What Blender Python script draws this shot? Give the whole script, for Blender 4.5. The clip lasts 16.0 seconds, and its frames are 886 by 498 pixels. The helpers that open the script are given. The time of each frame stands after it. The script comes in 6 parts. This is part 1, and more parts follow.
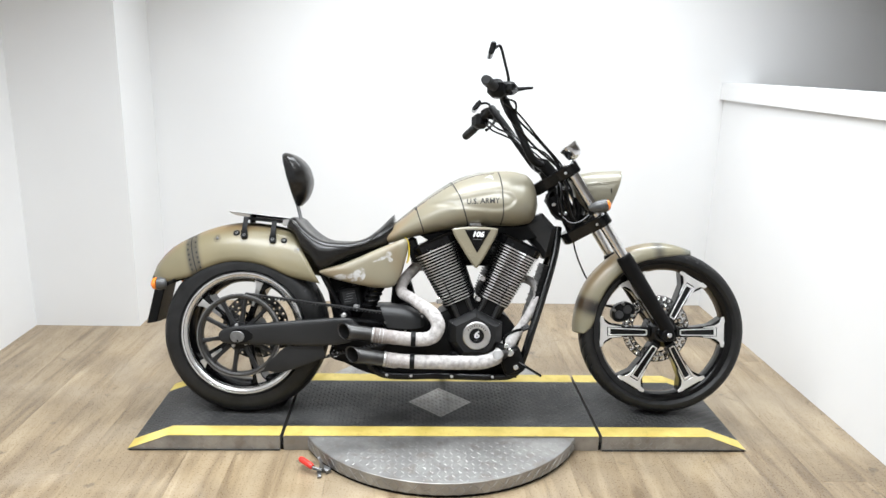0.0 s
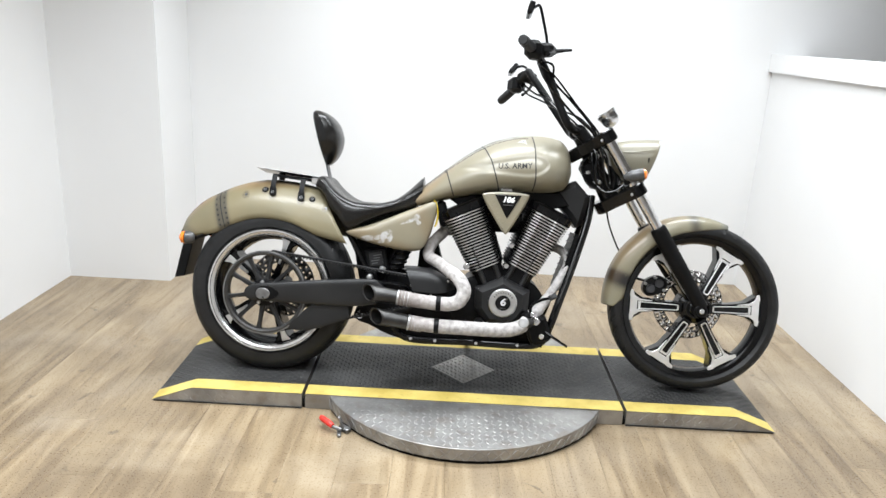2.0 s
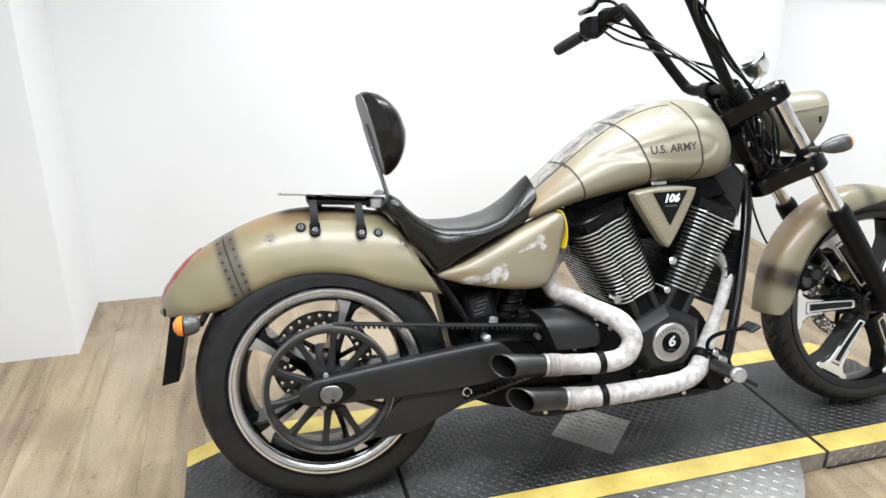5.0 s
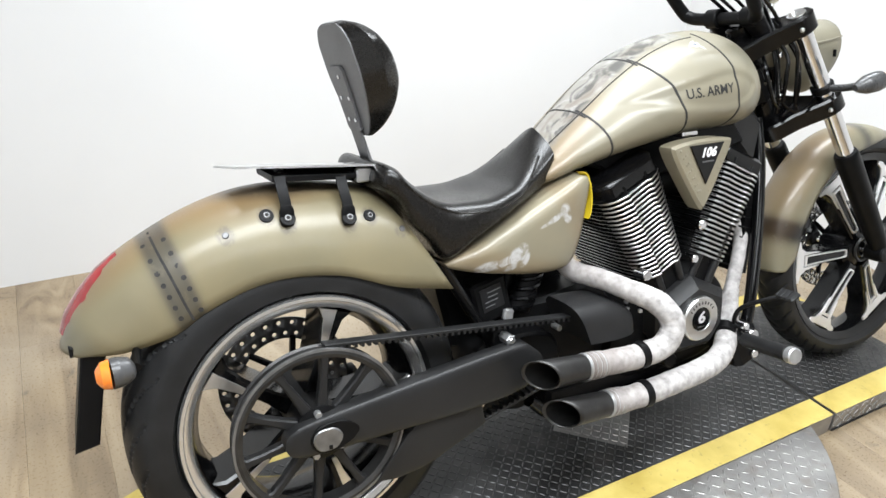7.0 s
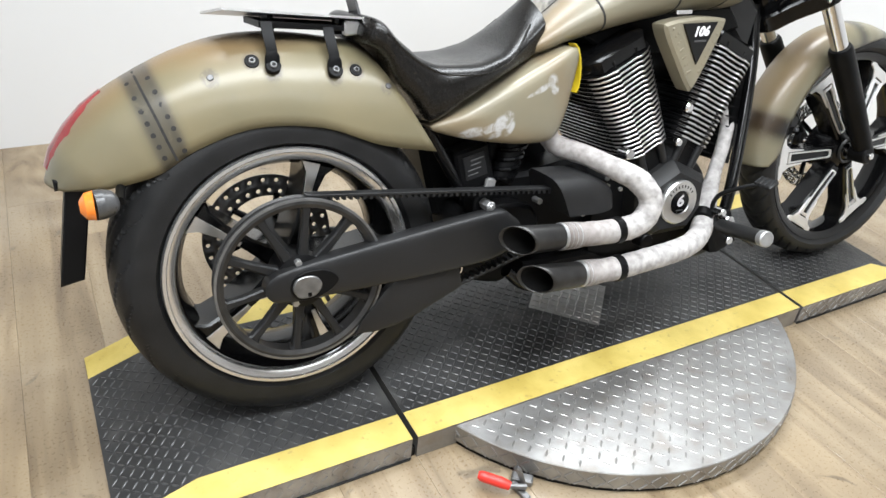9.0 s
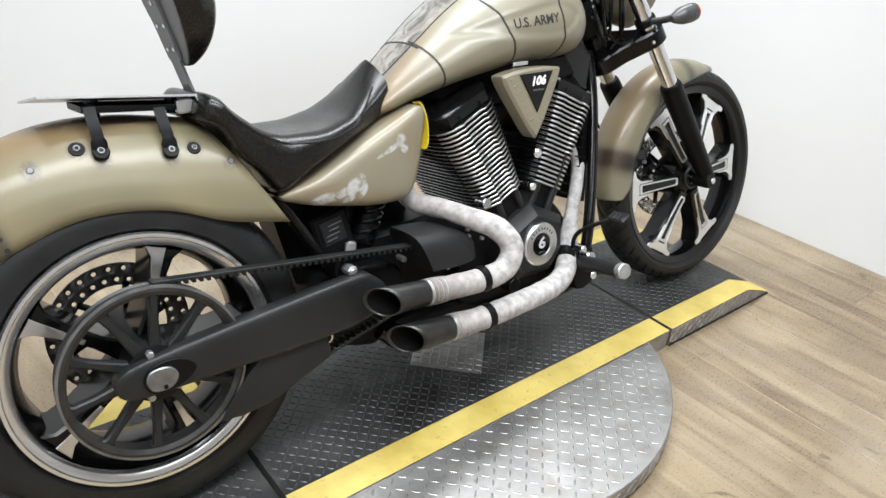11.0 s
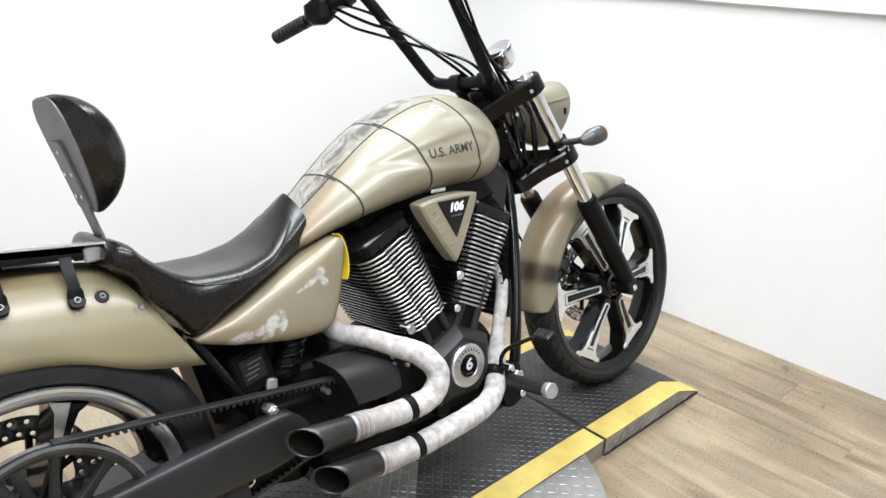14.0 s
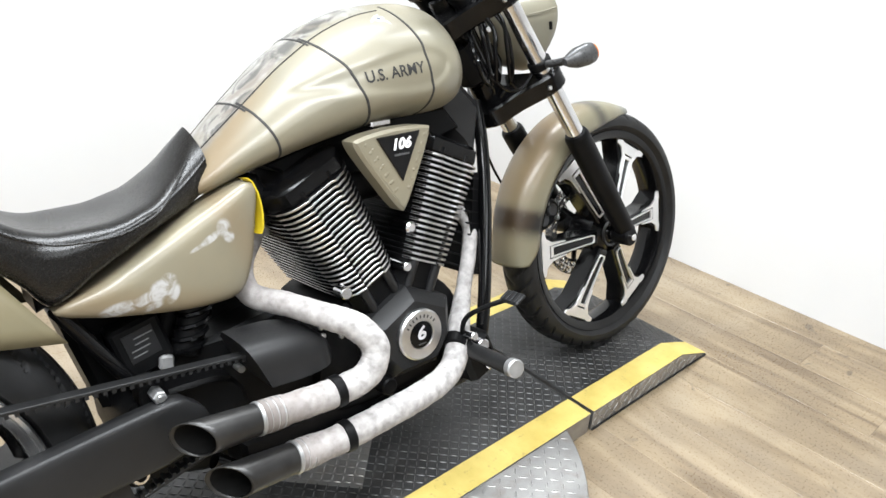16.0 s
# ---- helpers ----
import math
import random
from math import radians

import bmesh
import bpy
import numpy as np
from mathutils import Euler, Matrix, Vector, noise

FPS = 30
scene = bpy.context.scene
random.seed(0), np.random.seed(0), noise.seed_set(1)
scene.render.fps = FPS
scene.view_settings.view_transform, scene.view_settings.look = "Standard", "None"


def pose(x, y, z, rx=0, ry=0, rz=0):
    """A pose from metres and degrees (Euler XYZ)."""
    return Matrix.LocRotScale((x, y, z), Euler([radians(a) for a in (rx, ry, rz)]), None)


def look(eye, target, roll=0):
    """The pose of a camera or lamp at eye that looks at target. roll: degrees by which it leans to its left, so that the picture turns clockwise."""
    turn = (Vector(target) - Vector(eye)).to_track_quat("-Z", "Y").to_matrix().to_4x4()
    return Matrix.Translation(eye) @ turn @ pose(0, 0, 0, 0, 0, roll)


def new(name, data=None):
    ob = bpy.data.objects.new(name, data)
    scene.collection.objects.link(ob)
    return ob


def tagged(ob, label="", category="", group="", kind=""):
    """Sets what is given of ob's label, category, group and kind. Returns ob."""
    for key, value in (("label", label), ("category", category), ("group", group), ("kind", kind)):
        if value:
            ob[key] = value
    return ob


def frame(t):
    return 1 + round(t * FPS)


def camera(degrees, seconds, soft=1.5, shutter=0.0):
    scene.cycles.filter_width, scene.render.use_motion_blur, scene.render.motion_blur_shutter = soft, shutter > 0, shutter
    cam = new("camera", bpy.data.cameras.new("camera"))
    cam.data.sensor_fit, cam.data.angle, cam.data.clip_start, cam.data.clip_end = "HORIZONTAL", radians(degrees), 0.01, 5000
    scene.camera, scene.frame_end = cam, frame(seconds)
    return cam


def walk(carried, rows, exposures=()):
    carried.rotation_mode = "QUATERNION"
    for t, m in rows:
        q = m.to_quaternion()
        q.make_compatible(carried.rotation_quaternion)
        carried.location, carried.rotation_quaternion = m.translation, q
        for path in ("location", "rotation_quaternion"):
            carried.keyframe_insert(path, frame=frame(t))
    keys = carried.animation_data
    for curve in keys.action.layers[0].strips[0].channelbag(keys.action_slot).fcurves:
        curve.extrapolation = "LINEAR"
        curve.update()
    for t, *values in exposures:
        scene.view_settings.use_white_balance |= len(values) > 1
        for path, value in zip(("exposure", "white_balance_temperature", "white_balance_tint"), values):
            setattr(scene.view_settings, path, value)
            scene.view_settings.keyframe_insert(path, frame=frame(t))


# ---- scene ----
cam = camera(62.90, 16.0)
# seconds, eye x y z, yaw, pitch, roll
ROWS = [
    (0.0, -0.1303, -2.7363, 1.4370, -2.60, -14.50, 1.51),
    (0.5, -0.1255, -2.7351, 1.4351, -2.68, -14.52, 1.57),
    (1.0, -0.1182, -2.7287, 1.4351, -2.93, -14.80, 0.98),
    (1.5, -0.1003, -2.7235, 1.4262, -2.77, -15.18, 0.70),
    (2.0, -0.1081, -2.6998, 1.3968, 0.06, -16.81, 3.06),
    (2.5, -0.2434, -2.6708, 1.3920, 0.16, -17.85, 2.93),
    (3.0, -0.4025, -2.5496, 1.3905, -1.80, -18.99, 2.80),
    (3.5, -0.5306, -2.2947, 1.3885, -0.13, -17.91, 1.94),
    (4.0, -0.6888, -2.0432, 1.4027, -4.69, -19.94, 1.30),
    (4.5, -0.8635, -1.8379, 1.4004, -11.94, -20.88, 0.96),
    (4.7, -0.8958, -1.7547, 1.3841, -13.39, -21.09, 0.64),
    (6.8, -1.1392, -1.0747, 1.3057, -30.98, -24.00, 2.59),
    (7.0, -1.1342, -1.0707, 1.2910, -30.47, -26.59, 3.07),
    (7.5, -1.1419, -1.0896, 1.2540, -29.72, -30.79, 4.79),
    (8.0, -1.1552, -1.1166, 1.2176, -29.60, -33.45, 5.40),
    (8.5, -1.1688, -1.1348, 1.2046, -28.97, -33.79, 6.16),
    (9.0, -1.1462, -1.1451, 1.2090, -31.86, -33.05, 6.65),
    (9.5, -1.1180, -1.1520, 1.2177, -34.69, -32.01, 6.15),
    (9.7, -1.1108, -1.1642, 1.2112, -35.58, -31.55, 5.79),
    (11.8, -1.0575, -1.1533, 1.2557, -42.35, -25.57, 3.77),
    (12.0, -1.0546, -1.1502, 1.2651, -42.55, -24.80, 3.41),
    (12.5, -1.0443, -1.1543, 1.2753, -43.22, -23.48, 2.88),
    (13.0, -1.0398, -1.1452, 1.2873, -44.26, -22.02, 3.56),
    (13.5, -1.0286, -1.1535, 1.3031, -44.65, -21.03, 3.84),
    (14.0, -1.0203, -1.1589, 1.3029, -45.04, -20.89, 3.92),
    (14.5, -1.0028, -1.1630, 1.2946, -45.78, -21.71, 3.84),
    (15.0, -0.9571, -1.1623, 1.2728, -46.81, -22.91, 4.33),
    (15.5, -0.8371, -1.1287, 1.2458, -45.13, -24.84, 3.10),
    (16.0, -0.6959, -1.0552, 1.2298, -43.15, -26.39, 3.47),
]
walk(cam, [(t, pose(x, y, z, 90 + pitch, 0, yaw) @ pose(0, 0, 0, 0, 0, roll)) for t, x, y, z, yaw, pitch, roll in ROWS],
     exposures=[(0.0, 0.36), (1.5, 0.36), (2.5, 0.34), (4.0, 0.42), (6.8, 0.36), (9.7, 0.30), (11.8, 0.13), (12.5, 0.20), (13.5, 0.28), (15.0, 0.40), (16.0, 0.46)])

# ---- light ----
world = bpy.data.worlds.new("world")
scene.world = world
world.use_nodes = True
world.node_tree.nodes["Background"].inputs[0].default_value = (0.9, 0.95, 1.0, 1)
world.node_tree.nodes["Background"].inputs[1].default_value = 0.05


def area(name, place, target, sx, sy, watts, colour=(0.905, 0.955, 1.0)):
    lamp = bpy.data.lights.new(name, "AREA")
    lamp.shape, lamp.size, lamp.size_y, lamp.energy, lamp.color = "RECTANGLE", sx, sy, watts, colour
    lamp.spread = radians(145)
    ob = new(name, lamp)
    ob.matrix_world = look(place, target)
    return ob


area("ceiling_lamp", (-0.62, -0.9, 2.5), (-0.62, -0.899, 0), 2.4, 0.6, 62)
area("ceiling_lamp", (0.4, 0.55, 2.5), (0.4, 0.551, 0), 2.6, 0.5, 56)
area("ceiling_lamp", (-0.6, -2.6, 2.5), (-0.6, -2.599, 0), 2.4, 0.6, 34)


# ---- materials ----
def shader(name, colour, rough=0.5, metal=0.0, var=0.12, scale=14.0, fine=180.0, bump=0.05, tint=None, coat=0.0, rvar=0.12, spec=0.5):
    """A surface with variation at two scales, and a fine relief."""
    m = bpy.data.materials.new(name)
    m.use_nodes = True
    nt = m.node_tree
    b = nt.nodes["Principled BSDF"]
    b.inputs["Metallic"].default_value = metal
    b.inputs["Coat Weight"].default_value = coat
    b.inputs["Specular IOR Level"].default_value = spec
    b.inputs["Coat Roughness"].default_value = 0.22
    co = nt.nodes.new("ShaderNodeTexCoord")
    n1 = nt.nodes.new("ShaderNodeTexNoise")
    n1.inputs["Scale"].default_value, n1.inputs["Detail"].default_value = scale, 4
    n2 = nt.nodes.new("ShaderNodeTexNoise")
    n2.inputs["Scale"].default_value, n2.inputs["Detail"].default_value = fine, 3
    for n in (n1, n2):
        nt.links.new(co.outputs["Object"], n.inputs["Vector"])
    ramp = nt.nodes.new("ShaderNodeMix")
    ramp.data_type = "RGBA"
    dark = [c * (1 - var) for c in colour]
    lite = [min(1, c * (1 + var)) for c in (tint or colour)]
    ramp.inputs[6].default_value, ramp.inputs[7].default_value = (*dark, 1), (*lite, 1)
    spread = nt.nodes.new("ShaderNodeMapRange")
    spread.inputs["From Min"].default_value, spread.inputs["From Max"].default_value = 0.3, 0.7
    nt.links.new(n1.outputs["Fac"], spread.inputs["Value"])
    nt.links.new(spread.outputs[0], ramp.inputs[0])
    nt.links.new(ramp.outputs[2], b.inputs["Base Color"])
    rr = nt.nodes.new("ShaderNodeMapRange")
    rr.inputs["To Min"].default_value, rr.inputs["To Max"].default_value = max(0.02, rough - rvar), min(1, rough + rvar)
    nt.links.new(n2.outputs["Fac"], rr.inputs["Value"])
    nt.links.new(rr.outputs[0], b.inputs["Roughness"])
    if bump:
        bp = nt.nodes.new("ShaderNodeBump")
        bp.inputs["Strength"].default_value, bp.inputs["Distance"].default_value = bump, 0.002
        nt.links.new(n2.outputs["Fac"], bp.inputs["Height"])
        nt.links.new(bp.outputs[0], b.inputs["Normal"])
    return m


def painted(name, marks, colour=(0.197, 0.183, 0.135)):
    """Sand paint with soft airbrushed and other tinted bands; marks: (x, z) on the band, its normal's angle,
    half-width, darkness.
    """
    m = shader(name, colour, 0.46, 0.05, 0.10, 5, 300, 0.02, tint=(colour[0] * 1.04, colour[1] * 0.98, colour[2] * 0.9), coat=0.4)
    nt = m.node_tree
    b = nt.nodes["Principled BSDF"]
    base = b.inputs["Base Color"].links[0].from_socket
    co = nt.nodes.new("ShaderNodeTexCoord")
    noise_n = nt.nodes.new("ShaderNodeTexNoise")
    noise_n.inputs["Scale"].default_value, noise_n.inputs["Detail"].default_value = 45, 3
    nt.links.new(co.outputs["Object"], noise_n.inputs["Vector"])
    for (x, z), angle, half, amount, *ink in marks:
        sub = nt.nodes.new("ShaderNodeVectorMath")
        sub.operation = "SUBTRACT"
        sub.inputs[1].default_value = (x, 0, z)
        nt.links.new(co.outputs["Object"], sub.inputs[0])
        dot = nt.nodes.new("ShaderNodeVectorMath")
        dot.operation = "DOT_PRODUCT"
        dot.inputs[1].default_value = (math.cos(radians(angle)), 0, math.sin(radians(angle)))
        nt.links.new(sub.outputs[0], dot.inputs[0])
        away = nt.nodes.new("ShaderNodeMath")
        away.operation = "ABSOLUTE"
        nt.links.new(dot.outputs["Value"], away.inputs[0])
        fall = nt.nodes.new("ShaderNodeMapRange")
        fall.interpolation_type = "SMOOTHSTEP"
        fall.inputs["From Min"].default_value, fall.inputs["From Max"].default_value = 0, half
        fall.inputs["To Min"].default_value, fall.inputs["To Max"].default_value = amount, 0
        nt.links.new(away.outputs[0], fall.inputs["Value"])
        mul = nt.nodes.new("ShaderNodeMath")
        mul.operation = "MULTIPLY"
        patch = nt.nodes.new("ShaderNodeMapRange")
        patch.inputs["From Min"].default_value, patch.inputs["From Max"].default_value = 0.0, 0.42
        nt.links.new(noise_n.outputs["Fac"], patch.inputs["Value"])
        nt.links.new(fall.outputs[0], mul.inputs[0])
        nt.links.new(patch.outputs[0], mul.inputs[1])
        mix = nt.nodes.new("ShaderNodeMix")
        mix.data_type = "RGBA"
        nt.links.new(mul.outputs[0], mix.inputs[0])
        nt.links.new(base, mix.inputs[6])
        mix.inputs[7].default_value = (*(ink[0] if ink else (0.035, 0.032, 0.028)), 1)
        base = mix.outputs[2]
    nt.links.new(base, b.inputs["Base Color"])
    return m


AXLE = shader("dull_axle_metal", (0.42, 0.42, 0.42), 0.45, 0.8, 0.2, 40, 250, 0.08)
DULL = shader("dull_bare_metal", (0.20, 0.20, 0.20), 0.42, 0.8, 0.25, 40, 250, 0.08)
BRONZE = (0.20, 0.115, 0.045)
SOOTY = (0.007, 0.0065, 0.006)
TANKP = painted("tank_paint", [((-0.19, 0.73), 140, 0.035, 0.45, BRONZE)])


def mural_and_sheen(m, x0, x1, half):
    """Soft grey and dark airbrushing along the middle of the tank's top; the grey layer also paints in the ceiling's
    reflection.
    """
    nt = m.node_tree
    b = nt.nodes["Principled BSDF"]
    base = b.inputs["Base Color"].links[0].from_socket
    co = nt.nodes.new("ShaderNodeTexCoord")
    xyz = nt.nodes.new("ShaderNodeSeparateXYZ")
    nt.links.new(co.outputs["Object"], xyz.inputs[0])

    def ramp(socket, a, c, lo=0.0, hi=1.0):
        n = nt.nodes.new("ShaderNodeMapRange")
        n.interpolation_type = "SMOOTHSTEP"
        n.inputs["From Min"].default_value, n.inputs["From Max"].default_value = a, c
        n.inputs["To Min"].default_value, n.inputs["To Max"].default_value = lo, hi
        nt.links.new(socket, n.inputs["Value"])
        return n.outputs[0]

    def times(a, c):
        n = nt.nodes.new("ShaderNodeMath")
        n.operation = "MULTIPLY"
        nt.links.new(a, n.inputs[0])
        nt.links.new(c, n.inputs[1])
        return n.outputs[0]

    away = nt.nodes.new("ShaderNodeMath")
    away.operation = "ABSOLUTE"
    nt.links.new(xyz.outputs["Y"], away.inputs[0])
    mask = times(times(ramp(away.outputs[0], half * 0.6, half, 1, 0), ramp(xyz.outputs["X"], x0, x0 + 0.05)), ramp(xyz.outputs["X"], x1 - 0.05, x1, 1, 0))
    for scale, lo, hi, colour, amount in ((7, 0.2, 0.42, (0.25, 0.245, 0.23), 0.7), (15, 0.46, 0.70, (0.40, 0.395, 0.39), 0.5), (9, 0.50, 0.66, (0.11, 0.078, 0.055), 0.55), (17, 0.48, 0.66, (0.04, 0.038, 0.036), 0.8)):
        tex = nt.nodes.new("ShaderNodeTexNoise")
        tex.inputs["Scale"].default_value, tex.inputs["Detail"].default_value, tex.inputs["Distortion"].default_value = scale, 4, 1.2
        nt.links.new(co.outputs["Object"], tex.inputs["Vector"])
        fac = times(mask, ramp(tex.outputs["Fac"], lo, hi, 0, amount))
        mix = nt.nodes.new("ShaderNodeMix")
        mix.data_type = "RGBA"
        nt.links.new(fac, mix.inputs[0])
        nt.links.new(base, mix.inputs[6])
        mix.inputs[7].default_value = (*colour, 1)
        base = mix.outputs[2]
    nt.links.new(base, b.inputs["Base Color"])


mural_and_sheen(TANKP, -0.22, 0.19, 0.068)
# The last rear-fender mark paints the tail's grey-olive reflection into the colour.
# The second rear-fender mark is a dark band along the crown under the rack.
REARP = painted("rear_fender_paint", [((-0.80, 0.730), 96, 0.050, 0.7, BRONZE), ((-0.70, 0.724), 88, 0.018, 0.75), ((-1.03, 0.675), 125, 0.04, 0.6, BRONZE), ((-0.988, 0.598), 16, 0.044, 0.75), ((-1.0045, 0.593), 16, 0.015, 0.6), ((-0.9715, 0.603), 16, 0.015, 0.6), ((-1.16, 0.515), 35, 0.05, 0.35, (0.12, 0.125, 0.105))], (0.182, 0.161, 0.098))
FRONTP = painted("front_fender_paint", [((0.665, 0.61), 135, 0.045, 0.45, BRONZE), ((0.80, 0.685), 110, 0.03, 0.3, BRONZE), ((0.575, 0.432), 73, 0.056, 1.0, SOOTY), ((0.575, 0.436), 73, 0.036, 1.0, SOOTY), ((0.575, 0.440), 73, 0.026, 1.0, SOOTY), ((0.86, 0.69), 5, 0.035, 0.75), ((0.985, 0.66), -20, 0.03, 0.5), ((0.56, 0.44), 150, 0.05, 0.2, BRONZE), ((1.0, 0.675), -20, 0.05, 0.4, (0.17, 0.19, 0.17))], (0.193, 0.181, 0.127))
SAND = painted("sand_paint", [])


def airbrush(m, spots, colour, scale=38, lo=0.40, hi=0.58, flat="Z"):
    """Soft sprayed wisps: spots are (x, z or y, half-length, half-height, angle, amount)."""
    nt = m.node_tree
    b = nt.nodes["Principled BSDF"]
    base = b.inputs["Base Color"].links[0].from_socket
    co = nt.nodes.new("ShaderNodeTexCoord")
    tex = nt.nodes.new("ShaderNodeTexNoise")
    tex.inputs["Scale"].default_value, tex.inputs["Detail"].default_value, tex.inputs["Distortion"].default_value = scale, 4, 1.0
    nt.links.new(co.outputs["Object"], tex.inputs["Vector"])
    wisp = nt.nodes.new("ShaderNodeMapRange")
    wisp.interpolation_type = "SMOOTHSTEP"
    wisp.inputs["From Min"].default_value, wisp.inputs["From Max"].default_value = lo, hi
    nt.links.new(tex.outputs["Fac"], wisp.inputs["Value"])
    for x, v, a, h, angle, amount in spots:
        c, s = math.cos(radians(angle)), math.sin(radians(angle))
        sub = nt.nodes.new("ShaderNodeVectorMath")
        sub.operation = "SUBTRACT"
        sub.inputs[1].default_value = (x, 0, v) if flat == "Z" else (x, v, 0)
        nt.links.new(co.outputs["Object"], sub.inputs[0])
        axes = []
        for p, q in (((c, s), a), ((-s, c), h)):
            dot = nt.nodes.new("ShaderNodeVectorMath")
            dot.operation = "DOT_PRODUCT"
            dot.inputs[1].default_value = (p[0] / q, 0, p[1] / q) if flat == "Z" else (p[0] / q, p[1] / q, 0)
            nt.links.new(sub.outputs[0], dot.inputs[0])
            axes.append(dot.outputs["Value"])
        pair = nt.nodes.new("ShaderNodeCombineXYZ")
        nt.links.new(axes[0], pair.inputs[0])
        nt.links.new(axes[1], pair.inputs[1])
        far = nt.nodes.new("ShaderNodeVectorMath")
        far.operation = "LENGTH"
        nt.links.new(pair.outputs[0], far.inputs[0])
        fall = nt.nodes.new("ShaderNodeMapRange")
        fall.interpolation_type = "SMOOTHSTEP"
        fall.inputs["From Min"].default_value, fall.inputs["From Max"].default_value = 0.65, 1.15
        fall.inputs["To Min"].default_value, fall.inputs["To Max"].default_value = amount, 0
        nt.links.new(far.outputs["Value"], fall.inputs["Value"])
        mul = nt.nodes.new("ShaderNodeMath")
        mul.operation = "MULTIPLY"
        nt.links.new(fall.outputs[0], mul.inputs[0])
        nt.links.new(wisp.outputs[0], mul.inputs[1])
        mix = nt.nodes.new("ShaderNodeMix")
        mix.data_type = "RGBA"
        nt.links.new(mul.outputs[0], mix.inputs[0])
        nt.links.new(base, mix.inputs[6])
        mix.inputs[7].default_value = (*colour, 1)
        base = mix.outputs[2]
    nt.links.new(base, b.inputs["Base Color"])


def specks(m, scale, lo, hi, colour, amount):
    """Small worn spots over a surface."""
    nt = m.node_tree
    b = nt.nodes["Principled BSDF"]
    base = b.inputs["Base Color"].links[0].from_socket
    co = nt.nodes.new("ShaderNodeTexCoord")
    tex = nt.nodes.new("ShaderNodeTexNoise")
    tex.inputs["Scale"].default_value, tex.inputs["Detail"].default_value = scale, 6
    nt.links.new(co.outputs["Object"], tex.inputs["Vector"])
    fac = nt.nodes.new("ShaderNodeMapRange")
    fac.inputs["From Min"].default_value, fac.inputs["From Max"].default_value, fac.inputs["To Max"].default_value = lo, hi, amount
    nt.links.new(tex.outputs["Fac"], fac.inputs["Value"])
    mix = nt.nodes.new("ShaderNodeMix")
    mix.data_type = "RGBA"
    nt.links.new(fac.outputs[0], mix.inputs[0])
    nt.links.new(base, mix.inputs[6])
    mix.inputs[7].default_value = (*colour, 1)
    nt.links.new(mix.outputs[2], b.inputs["Base Color"])


airbrush(REARP, [(x, z, 0.017, 0.017, 0, 0.55) for x, z in ((-0.896, 0.668), (-0.822, 0.690), (-0.789, 0.672), (-0.677, 0.658), (-0.634, 0.664), (-0.575, 0.633))], (0.06, 0.05, 0.04), 70, 0.3, 0.6)
SIDEP = painted("side_panel_paint", [((-0.43, 0.545), 70, 0.055, 0.30, BRONZE), ((-0.20, 0.640), 25, 0.050, 0.28, BRONZE)])
WHITEISH = (0.47, 0.465, 0.46)
airbrush(SIDEP, [(-0.405, 0.530, 0.030, 0.012, 8, 1.0), (-0.368, 0.534, 0.030, 0.010, 20, 1.0), (-0.340, 0.542, 0.020, 0.016, 60, 1.0), (-0.322, 0.556, 0.014, 0.013, 0, 0.9), (-0.318, 0.532, 0.010, 0.018, -30, 1.0), (-0.353, 0.519, 0.018, 0.007, 10, 0.9)], WHITEISH, 46, 0.30, 0.62)
airbrush(SIDEP, [(-0.242, 0.607, 0.022, 0.007, 25, 0.9), (-0.216, 0.620, 0.013, 0.016, 0, 1.0), (-0.210, 0.604, 0.010, 0.012, 20, 0.9), (-0.265, 0.597, 0.016, 0.004, 20, 0.8)], WHITEISH, 46, 0.28, 0.62)
airbrush(TANKP, [(0.172, -0.092, 0.013, 0.011, 10, 1.0), (0.165, -0.088, 0.020, 0.004, 35, 0.8), (0.178, -0.096, 0.004, 0.020, 20, 0.8)], WHITEISH, 60, 0.25, 0.5, "Y")
airbrush(TANKP, [(0.172, -0.092, 0.005, 0.005, 0, 1.0)], (0.05, 0.06, 0.10), 60, 0.1, 0.3, "Y")
BLACK = shader("black_paint", (0.0040, 0.0040, 0.0043), 0.42, 0.0, 0.3, 20, 260, 0.08, spec=0.13)
SATIN = shader("satin_black", (0.0125, 0.0125, 0.0129), 0.42, 0.0, 0.25, 8, 200, 0.06, spec=0.32)
GLOSS = shader("gloss_black", (0.003, 0.003, 0.0033), 0.16, 0.0, 0.3, 20, 260, 0.03, spec=0.3)
RUBBER = shader("tyre_rubber", (0.0115, 0.0115, 0.0118), 0.46, 0.0, 0.35, 18, 240, 0.12, spec=0.28)
LEATHER = shader("black_vinyl", (0.0065, 0.006, 0.0055), 0.27, 0.0, 0.3, 12, 420, 0.015, spec=0.38, rvar=0.04)
LIP = shader("polished_lip", (0.74, 0.737, 0.735), 0.25, 0.9, 0.06, 20, 60, 0.0, rvar=0.02)
GUNM = shader("gunmetal", (0.14, 0.14, 0.143), 0.42, 0.85, 0.2, 22, 250, 0.05)
SHELLK = shader("grey_shell", (0.10, 0.10, 0.103), 0.45, 0.0, 0.2, 12, 300, 0.08)
CHROME = shader("chrome", (0.72, 0.72, 0.73), 0.16, 1.0, 0.05, 10, 200, 0.02, rvar=0.06)
STEEL = shader("machined_metal", (0.68, 0.68, 0.68), 0.34, 1.0, 0.1, 30, 300, 0.05)
MACH = shader("machined_aluminium", (0.84, 0.84, 0.84), 0.42, 0.85, 0.06, 30, 300, 0.05)
SMOKE = shader("dark_steel", (0.050, 0.049, 0.048), 0.38, 0.75, 0.3, 22, 250, 0.06)
